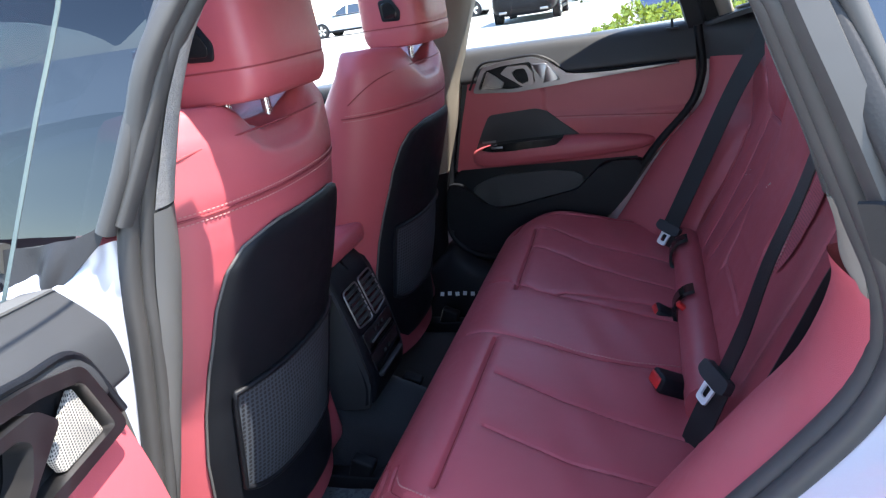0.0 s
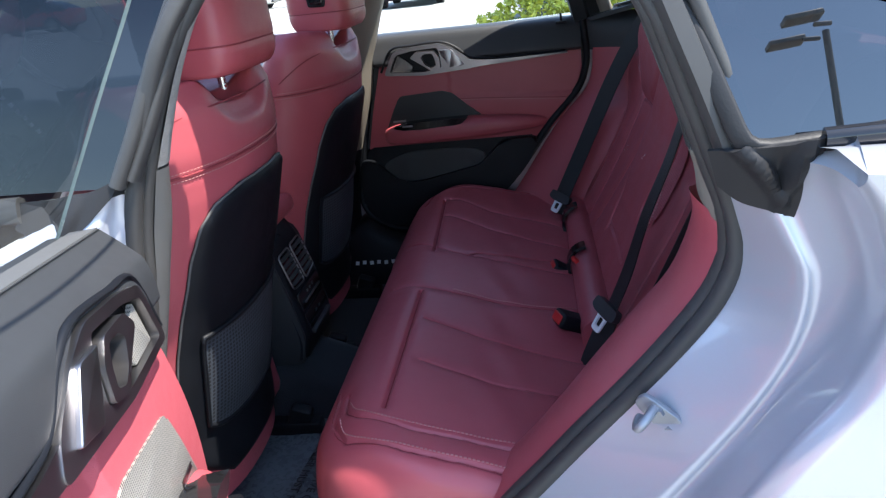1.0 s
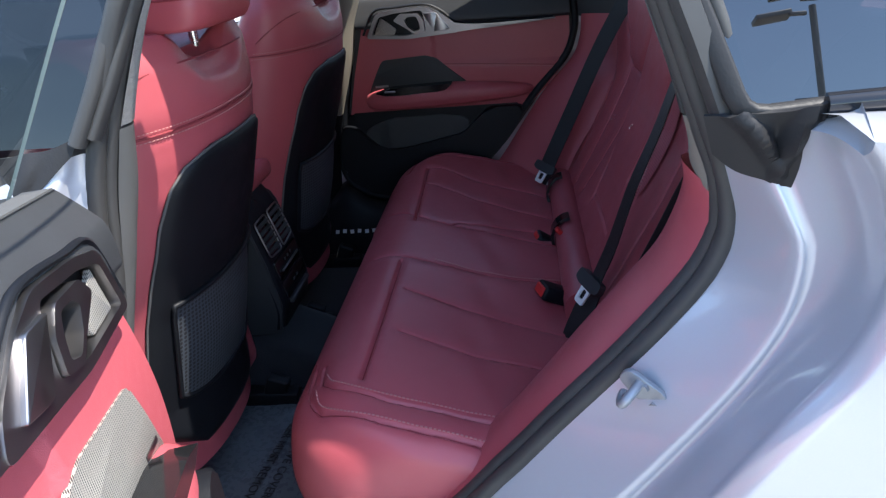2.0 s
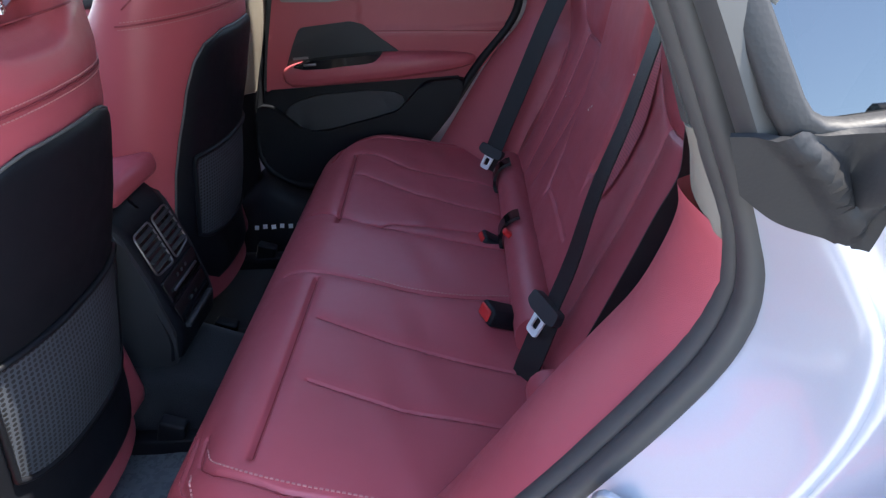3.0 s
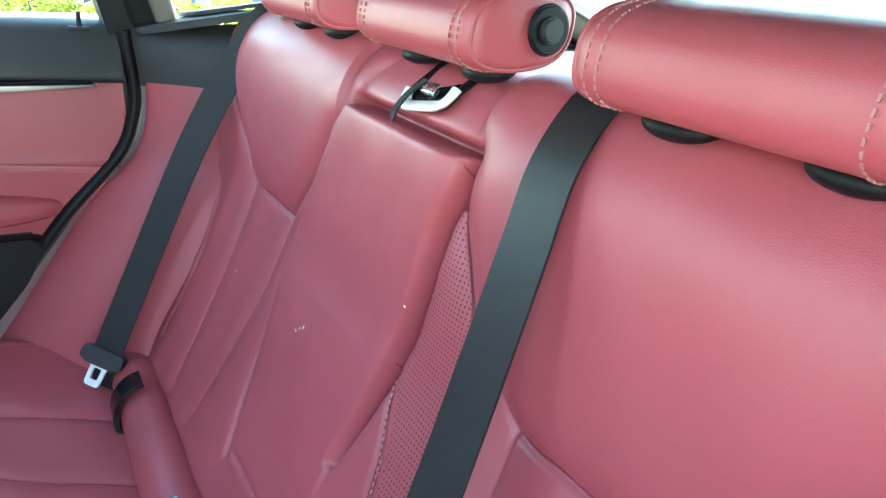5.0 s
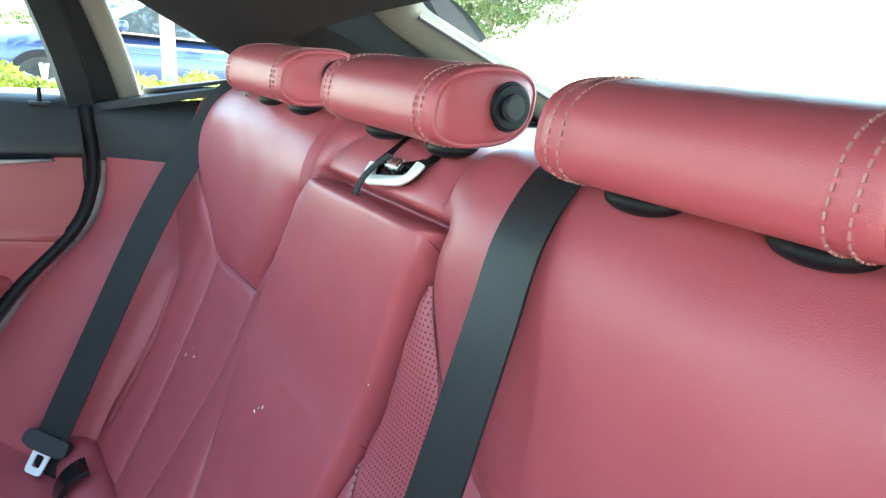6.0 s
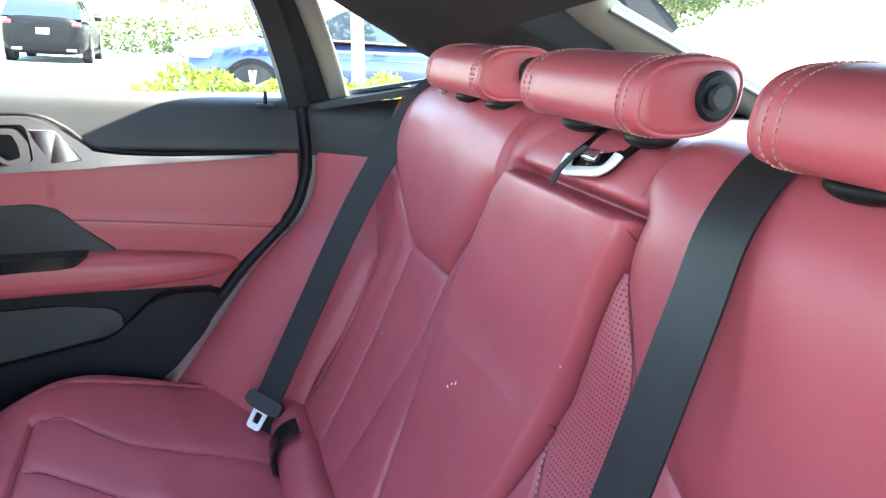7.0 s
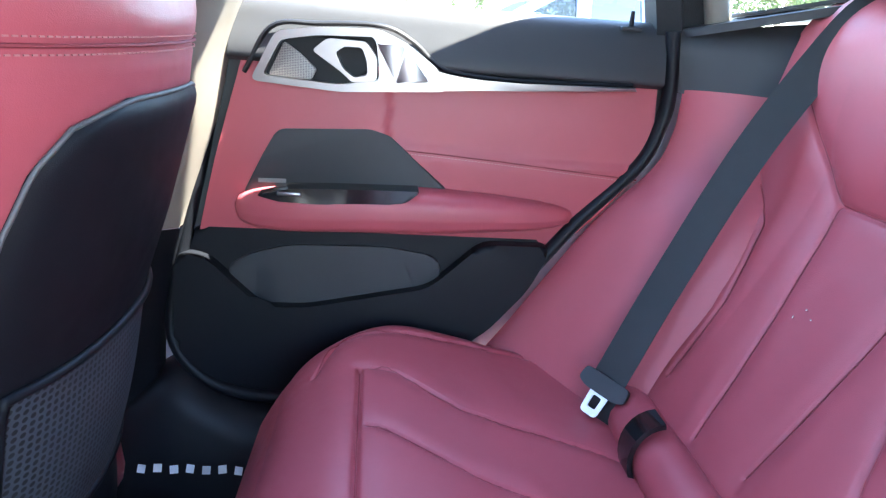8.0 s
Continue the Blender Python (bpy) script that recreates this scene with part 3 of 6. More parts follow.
# ---------------------------------------------------------------- seat belts
def tongue(parent, m):
    """Belt tongue: dark slotted grip and a metal blade, at pose m (blade down)."""
    bm = bmesh.new()
    out = rounded([(-0.036, -0.008), (-0.022, -0.014), (0.022, -0.014), (0.036, -0.008), (0.033, 0.012), (-0.033, 0.012)], 0.006, 4)
    v0, v1 = [bm.verts.new((a, -0.007, b)) for a, b in out], [bm.verts.new((a, 0.007, b)) for a, b in out]
    bm.faces.new(v0), bm.faces.new(v1[::-1])
    for i in range(len(out)):
        bm.faces.new((v0[i], v1[i], v1[(i + 1) % len(out)], v0[(i + 1) % len(out)]))
    bmesh.ops.bevel(bm, geom=[q for q in bm.edges if abs(q.calc_face_angle(0)) > 0.8], offset=0.003, segments=3, affect="EDGES")
    bm.transform(m)
    part("tongue_grip", bm, grey_plastic, parent, "dark grey plastic tongue grip", True)
    bm = bmesh.new()
    outer = rounded([(-0.014, -0.008), (0.014, -0.008), (0.0125, -0.046), (-0.0125, -0.046)], 0.006, 4)
    hole = rounded([(-0.0065, -0.018), (0.0065, -0.018), (0.006, -0.036), (-0.006, -0.036)], 0.003, 4)
    n = len(outer)
    rings = [[bm.verts.new((a, yy, b)) for a, b in o] for yy in (-0.0018, 0.0018) for o in (outer, hole)]
    for i in range(n):
        j = (i + 1) % n
        bm.faces.new((rings[0][i], rings[0][j], rings[1][j], rings[1][i]))
        bm.faces.new((rings[2][i], rings[3][i], rings[3][j], rings[2][j]))
        bm.faces.new((rings[0][i], rings[2][i], rings[2][j], rings[0][j]))
        bm.faces.new((rings[1][i], rings[1][j], rings[3][j], rings[3][i]))
    bm.transform(m)
    part("tongue_blade", bm, plated, parent, "bright steel tongue blade")


def belts():
    # far outer seat: hangs unfastened from the shoulder, tongue near the seat bite
    b = thing("seat_belt", "black webbing seat belt with metal tongue, hanging unfastened by the door", "seat belt", "rear seat belts")
    path = spline([(0.16, 0.50, 1.045), (0.10, 0.522, 1.042), (0.050, 0.535, 1.018), (0.008, 0.545, 0.955), (-0.062, 0.549, 0.825), (-0.145, 0.537, 0.645), (-0.208, 0.514, 0.514)], 60)
    t = np.linspace(0, 1, 60)[:, None]
    ups = np.array([0, -0.35, 0.9]) * (1 - np.clip(t * 4, 0, 1)) + np.array([-0.62, -0.72, 0.18]) * np.clip(t * 4, 0, 1)
    sweep("webbing", path, flat_section(0.047, 0.0022), webbing, b, up=ups)
    low = spline([(-0.207, 0.516, 0.508), (-0.214, 0.506, 0.475), (-0.205, 0.488, 0.43)], 16)
    sweep("lower_webbing", low, flat_section(0.046, 0.0022), webbing, b, up=(-0.62, -0.72, 0.18))
    d = Vector((0.075, 0.035, 0.128)).normalized()
    nrm = Vector((-0.62, -0.72, 0.18))
    sd = d.cross(nrm).normalized()
    nrm = sd.cross(d)
    m = Matrix((sd, -nrm, d)).transposed().to_4x4()
    m.translation = Vector((-0.212, 0.514, 0.503)) + nrm * 0.006
    tongue(b, m)
    box("belt_guide", (0.035, 0.055, 0.010), pose(0.062, 0.470, 1.032, 0, -25, -12), mid_plastic, b, "grey plastic belt guide", 0.005)
    # centre seat: fastened, from the backrest top to the buckle
    b = thing("seat_belt", "black webbing centre seat belt, fastened in its buckle", "seat belt", "rear seat belts")
    path = spline([(0.17, -0.172, 1.026), (0.10, -0.172, 1.044), (0.056, -0.178, 1.032), (0.014, -0.190, 0.992), (-0.011, -0.201, 0.94), (-0.032, -0.206, 0.876), (-0.055, -0.211, 0.807), (-0.093, -0.225, 0.716), (-0.125, -0.241, 0.62), (-0.154, -0.254, 0.552)], 70)
    t = np.linspace(0, 1, 70)[:, None]
    k = np.clip(t * 3, 0, 1)
    k2 = np.clip((t - 0.45) * 2.2, 0, 1)
    ups = np.array([-0.2, 0, 1.0]) * (1 - k) + np.array([-1.0, 0.0, 0.12]) * k + np.array([0.1, -0.14, 0.1]) * k2
    sweep("webbing", path, flat_section(0.047, 0.0022), webbing, b, up=ups)
    box("belt_slot", (0.055, 0.062, 0.008), pose(0.105, -0.172, 1.030, 0, 10, 0), black_plastic, b, "black belt slot", 0.003)
    low = spline([(-0.156, -0.257, 0.548), (-0.178, -0.272, 0.50), (-0.198, -0.284, 0.455), (-0.206, -0.29, 0.42)], 20)
    sweep("lower_webbing", low, flat_section(0.046, 0.0022), webbing, b, up=(-0.75, -0.55, 0.35))
    d = Vector((0.07, 0.05, 0.15)).normalized()
    nrm = Vector((-0.85, -0.5, 0.1))
    sd = d.cross(nrm).normalized()
    nrm = sd.cross(d)
    m = Matrix((sd, -nrm, d)).transposed().to_4x4() @ pose(0, 0, 0, 0, 12, 0)
    m.translation = Vector((-0.158, -0.256, 0.548)) + nrm * 0.008
    tongue(b, m)
    # near outer seat: lies flat along the wing
    b = thing("seat_belt", "black webbing seat belt lying along the side wing", "seat belt", "rear seat belts")
    path = spline([(-0.076, -0.588, 0.936), (-0.061, -0.541, 0.906), (-0.047, -0.491, 0.847), (-0.060, -0.464, 0.787), (-0.084, -0.455, 0.72), (-0.127, -0.446, 0.613), (-0.170, -0.440, 0.515), (-0.187, -0.438, 0.455)], 50)
    box("upper_guide", (0.02, 0.06, 0.03), pose(-0.074, -0.602, 0.938, 0, -20, 0), black_plastic, b, "black belt guide", 0.006)
    sweep("webbing", path, flat_section(0.040, 0.0022), webbing, b, up=(0.06, 0.94, 0.32))
    # buckles standing out of the bite
    for loc, rot in (((-0.226, -0.158, 0.474), (0, -62, 20)), ((-0.228, 0.138, 0.446), (0, -55, 8))):
        bk = thing("belt_buckle", "black plastic seat belt buckle with red release button", "belt buckle", "belt buckles", loc)
        m = pose(*loc, *rot)
        box("housing", (0.030, 0.046, 0.062), m, black_plastic, bk, "", 0.007)
        box("button", (0.020, 0.034, 0.008), m @ pose(0, 0, 0.030), button_red, bk, "red release button", 0.003)
        box("stalk", (0.012, 0.036, 0.06), m @ pose(0, 0, -0.055), black_plastic, bk, "", 0.004)


# ---------------------------------------------------------------- doors
def ring_plate(name, outer, hole, place, depth, mat, parent, label):
    """A flat ring between two outlines of the same count."""
    bm = bmesh.new()
    n = len(outer)
    r = [[bm.verts.new(place(a, b, d)) for a, b in o] for d in (0.0, depth) for o in (outer, hole)]
    for i in range(n):
        j = (i + 1) % n
        bm.faces.new((r[0][i], r[0][j], r[1][j], r[1][i]))
        bm.faces.new((r[2][i], r[3][i], r[3][j], r[2][j]))
        bm.faces.new((r[0][i], r[2][i], r[2][j], r[0][j]))
        bm.faces.new((r[1][i], r[1][j], r[3][j], r[3][i]))
    tips = [e for e in bm.edges if e.calc_face_angle(0) > 0.9]
    bmesh.ops.bevel(bm, geom=tips, offset=min(0.003, depth * 0.3), segments=2, profile=0.5, affect="EDGES", clamp_overlap=True)
    return part(name, bm, mat, parent, label, True, 35)


def door(name, label, put, near):
    """A rear door. put(x, w, z) -> point: x along the closed car, w into the cabin from the trim plane, z up."""
    top = thing(name, label, "car door", "car doors", put(-0.8, -0.1, 0.5))
    B = lambda base: (lambda a, b, o: put(a, base + o, b))
    # red upper panel: a gently bulging skin between window ledge and armrest
    zs = np.linspace(0.64, 0.897, 44)
    g = []
    for z in zs:
        xa = np.interp(z, [0.64, 0.75, 0.87, 0.90], [-0.806, -0.778, -0.745, -0.738])
        xb = np.interp(z, [0.50, 0.64, 0.70, 0.74, 0.792, 0.83, 0.90], [-0.345, -0.255, -0.198, -0.168, -0.142, -0.134, -0.136])
        row = []
        for x in np.linspace(xa, xb, 90):
            q = line_distance(np.array([x]), np.array([z]), [(-0.53, 0.782), (-0.40, 0.775), (-0.14, 0.757)])[0]
            w = 0.014 * math.sin(math.pi * (z - 0.63) / 0.30) - 0.003 * math.exp(-((q / 0.0028) ** 2)) - 0.006 * (1 if z > 0.775 else 0) * min(1, q / 0.012) * (x > -0.53)
            row.append(put(x, w, z))
        g.append(row)
    sheet("upper_panel", np.array(g), leather_door, top, "red leather door panel")
    # dark tube stands in for the shade of the panel seam
    line = spline([(-0.53, 0.782), (-0.40, 0.775), (-0.27, 0.766), (-0.15, 0.757)], 40)
    sweep("seam", np.array([put(x, 0.014 * math.sin(math.pi * (z - 0.63) / 0.30) - 0.0015, z) for x, z in line]), ring(0.0011, 0.0011, 6), seam_shade, top)
    stitches("stitching", np.array([put(x, 0.014 * math.sin(math.pi * (z - 0.635) / 0.30) + 0.0003, z - 0.004) for x, z in line]), top, pitch=0.005, size=0.0004)
    # dark ledge under the window, hollowed behind the handle
    prof = [(-0.06, 0.985), (-0.03, 0.985), (-0.014, 0.983), (-0.004, 0.978), (0.004, 0.966), (0.012, 0.945), (0.020, 0.922), (0.0235, 0.908), (0.0225, 0.899), (0.010, 0.893)]
    if near:
        prof = [(-0.06, 0.985), (-0.012, 0.986), (-0.0105, 0.9855), (0.0, 0.974), (0.016, 0.955), (0.0215, 0.946), (0.0245, 0.93), (0.0245, 0.908), (0.0225, 0.899), (0.010, 0.893)]
    hollow = [(-0.717, 0.870), (-0.684, 0.931), (-0.552, 0.943), (-0.470, 0.899), (-0.455, 0.865)]
    xs = np.linspace(-0.748, -0.136, 150)
    ledge = []
    for x in xs:
        row = []
        for w, z in spline(prof, 44):
            a = x + (0.955 - z) * -0.12 * max(0, (-0.4 - x) / 0.35)
            row.append(put(a, w - 0.022 * float(inside(np.array([a]), np.array([z]), hollow)[0]), z))
        ledge.append(row)
    sheet("window_ledge", np.array(ledge), grey_plastic, top, "dark grey soft plastic window ledge")
    # paler strip paints the sunlight on the ledge's flat top
    if near:
        sweep("ledge_sunlight", np.array([put(x, -0.025, 0.9862) for x in np.linspace(-0.744, -0.14, 12)]), flat_section(0.027, 0.003), lifted_grey, top, "paler grey band painting sunlight beside the glass", up=tuple(Vector(put(0, 0, 1)) - Vector(put(0, 0, 0))))
    # silver handle surround running into a thin strip, with a deep dark recess
    ring_plate("handle_surround", rounded([(-0.723, 0.868), (-0.688, 0.936), (-0.631, 0.945), (-0.548, 0.948), (-0.505, 0.930), (-0.462, 0.899), (-0.448, 0.870), (-0.60, 0.860)], 0.012, 5), rounded([(-0.706, 0.876), (-0.681, 0.925), (-0.631, 0.934), (-0.556, 0.937), (-0.551, 0.930), (-0.547, 0.905), (-0.545, 0.879), (-0.602, 0.870)], 0.008, 5), B(0.004), 0.0245, chrome, top, "satin silver handle surround")
    plate("trim_strip", [(-0.480, 0.897), (-0.462, 0.8965), (-0.43, 0.8915), (-0.40, 0.8895), (-0.343, 0.8885), (-0.179, 0.894), (-0.175, 0.889), (-0.343, 0.878), (-0.40, 0.875), (-0.452, 0.871), (-0.480, 0.870)], B(0.004), 0.0235, chrome, top, "thin satin silver strip", 0.002)
    # black bead put in for the shadow line above the silver trim
    gap = spline([(-0.732, 0.878), (-0.694, 0.941), (-0.631, 0.949), (-0.545, 0.952), (-0.500, 0.934), (-0.462, 0.903), (-0.42, 0.895), (-0.343, 0.892), (-0.182, 0.8965)], 60)
    sweep("shadow_gap", np.array([put(a, 0.0215, b) for a, b in gap]), ring(0.0035, 0.004, 8), black_plastic, top, "black bead as the shade over the silver trim", up=tuple(Vector(put(0, 1, 0)) - Vector(put(0, 0, 0))))
    plate("handle_recess", rounded([(-0.708, 0.874), (-0.682, 0.927), (-0.556, 0.938), (-0.545, 0.877), (-0.602, 0.868)], 0.008, 5), B(0.0085), 0.0012, black_plastic, top, "dark handle recess", 0.0)
    plate("tweeter_mesh", rounded([(-0.699, 0.876), (-0.677, 0.923), (-0.655, 0.908), (-0.632, 0.888), (-0.640, 0.873)], 0.004, 4), B(0.0165), 0.005, mesh_metal, top, "fine silver tweeter mesh", 0.001)
    ring_plate("inner_handle", rounded([(-0.638, 0.914), (-0.618, 0.931), (-0.565, 0.930), (-0.549, 0.910), (-0.548, 0.879), (-0.582, 0.874), (-0.598, 0.888)], 0.006, 5), rounded([(-0.606, 0.914), (-0.594, 0.922), (-0.570, 0.922), (-0.563, 0.905), (-0.561, 0.886), (-0.580, 0.881), (-0.596, 0.893)], 0.005, 5), B(0.012), 0.021, chrome, top, "polished door pull")
    plate("lock_panel", rounded([(-0.551, 0.930), (-0.512, 0.929), (-0.476, 0.882), (-0.520, 0.877)], 0.004, 4), B(0.0265), 0.0065, chrome, top, "silver switch panel", 0.002)
    # loudspeaker cover: sun and shade painted in, pale mesh near, dark plastic far
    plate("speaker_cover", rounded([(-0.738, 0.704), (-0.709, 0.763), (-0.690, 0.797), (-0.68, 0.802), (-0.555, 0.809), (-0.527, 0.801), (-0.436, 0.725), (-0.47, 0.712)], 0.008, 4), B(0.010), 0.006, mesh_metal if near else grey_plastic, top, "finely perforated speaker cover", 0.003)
    plate("lettering_bar", [(-0.715, 0.722), (-0.715, 0.728), (-0.675, 0.729), (-0.675, 0.723)], B(0.0165), 0.001, chrome, top, "small silver lettering strip", 0.0)
    # armrest
    n = 50
    g = []
    for t in np.linspace(0, 1, n):
        x = -0.755 + t * 0.52
        zc = 0.681 + 0.006 * math.sin(math.pi * t) + 0.012 * t
        h = 0.034 * min(1, math.sqrt(max(1 - (2 * abs(t - 0.5)) ** 8, 0.0))) * (1 - 0.45 * max(0, t - 0.55) / 0.45) + 0.001
        d = 0.060 * min(1, math.sqrt(max(1 - (2 * abs(t - 0.5)) ** 5, 0.0))) * (1 - 0.35 * max(0, t - 0.6) / 0.4) + 0.002
        a = np.linspace(-math.pi / 2, math.pi / 2, 26)
        row = []
        for q in a:
            gr = 0.002 * math.exp(-(((q + 0.35) / 0.06) ** 2))
            row.append(put(x, -0.004 + (d - gr) * abs(math.cos(q)) ** 0.55, zc + h * np.sign(math.sin(q)) * abs(math.sin(q)) ** 0.7))
        g.append(row)
    sheet("armrest", np.array(g), leather_door, top, "padded red leather armrest")
    plate("pull_cup", rounded([(-0.712, 0.712), (-0.664, 0.724), (-0.60, 0.727), (-0.478, 0.730), (-0.498, 0.712), (-0.54, 0.706), (-0.625, 0.703), (-0.68, 0.704)], 0.006, 4), B(0.010), 0.046, gloss_black, top, "gloss black pull cup", 0.004)
    if not near:
        box("window_switch", (0.035, 0.014, 0.008), Matrix.Translation(put(-0.665, 0.050, 0.716)), chrome, top, "silver window switch", 0.003)
    # black lower panel with map pocket
    low = [(-0.822, 0.645), (-0.26, 0.652), (-0.30, 0.575), (-0.36, 0.50), (-0.45, 0.44), (-0.58, 0.40), (-0.72, 0.375), (-0.80, 0.40), (-0.845, 0.46), (-0.842, 0.55)]
    plate("lower_panel", rounded(low, 0.03, 5), B(-0.03), 0.034, black_plastic, top, "black plastic lower door panel", 0.010, 3)
    plate("pocket_lining", rounded([(-0.770, 0.585), (-0.728, 0.609), (-0.671, 0.625), (-0.524, 0.629), (-0.449, 0.618), (-0.434, 0.597), (-0.455, 0.55), (-0.65, 0.50), (-0.72, 0.505)], 0.02, 5), B(0.004), 0.006, grey_plastic, top, "dark grey pocket lining", 0.004, 3)
    lip = [(-0.838, 0.610), (-0.795, 0.606), (-0.712, 0.529), (-0.645, 0.530), (-0.455, 0.571), (-0.378, 0.646), (-0.268, 0.648)]
    plate("map_pocket", rounded(lip + low[2:9], 0.022, 5), B(0.003), 0.026, black_plastic, top, "black plastic map pocket with a rounded lip", 0.008, 4)
    # outer skin, window frame and glass
    skin = [(-0.80, 0.965), (-0.12, 0.985), (-0.06, 0.90), (-0.07, 0.80), (-0.14, 0.67), (-0.30, 0.50), (-0.45, 0.37), (-0.80, 0.33), (-0.84, 0.40), (-0.845, 0.60)]
    plate("outer_skin", rounded(skin, 0.03, 5), B(-0.165), 0.12, paint, top, "grey metallic painted door skin", 0.012, 3)
    plate("edge_seal", rounded([(-0.79, 0.95), (-0.12, 0.965), (-0.105, 0.88), (-0.12, 0.80), (-0.20, 0.70), (-0.33, 0.52), (-0.45, 0.41), (-0.78, 0.36), (-0.83, 0.42), (-0.835, 0.60)], 0.03, 5), B(-0.05), 0.03, rubber, top, "black rubber door seal", 0.008, 2)
    lean = 0.70 if near else 0.30
    tilt = lambda z: -0.052 + lean * (z - 0.97)
    fore = [(-0.737, 0.955), (-0.721, 1.02), (-0.698, 1.11), (-0.676, 1.20), (-0.62, 1.29)] if near else [(-0.735, 0.955), (-0.70, 1.08), (-0.64, 1.20), (-0.56, 1.295)]
    inner = spline(fore + [(-0.44, 1.325), (-0.32, 1.28), (-0.225, 1.16), (-0.150, 0.955)], 50)
    glass = raw("window_pane", [put(a, tilt(b) - 0.004, b) for a, b in inner], [tuple(range(50))], clear_glass, top, "slightly tinted frameless window glass", False)
    glass.visible_shadow = False
    inward = tuple(Vector(put(0, 1, 0)) - Vector(put(0, 0, 0)))
    if near:
        sweep("glass_edge", np.array([put(a, tilt(b) - 0.004, b) for a, b in inner]), flat_section(0.0014, 0.003), glass_rim, top, "bright ground glass edge", up=inward)
    sweep("window_wiper", np.array([put(x, -0.042, 0.978) for x in np.linspace(-0.735, -0.14, 20)]), ring(0.006, 0.008, 8), rubber, top, "black window weatherstrip", up=inward)
    pin = put(-0.19, 0.0, 0.985)
    bm = bmesh.new()
    bmesh.ops.create_cone(bm, cap_ends=True, segments=16, radius1=0.004, radius2=0.003, depth=0.026, matrix=Matrix.Translation(pin))
    part("lock_pin", bm, black_plastic, top, "black lock pin", True)
    box("pin_base", (0.03, 0.016, 0.006), Matrix.Translation(put(-0.19, 0.0, 0.974)), grey_plastic, top, "", 0.002)
    return top


# ---------------------------------------------------------------- front seats
BEND = 0.6          # how far a front backrest curves forward towards its sides


def seat_form(z):
    """Half width, rearmost x and depth of a front backrest at a height."""
    hw = np.interp(z, [0.30, 0.45, 0.65, 0.80, 0.90, 0.96, 1.0, 1.03], [0.235, 0.245, 0.25, 0.250, 0.248, 0.245, 0.238, 0.222])
    xr = np.interp(z, [0.30, 0.45, 0.63, 0.75, 0.88, 0.95, 1.0, 1.03], [-0.850, -0.847, -0.805, -0.764, -0.727, -0.718, -0.722, -0.737])
    return hw, xr, np.interp(z, [0.30, 0.6, 0.9, 1.03], [0.15, 0.14, 0.12, 0.06])


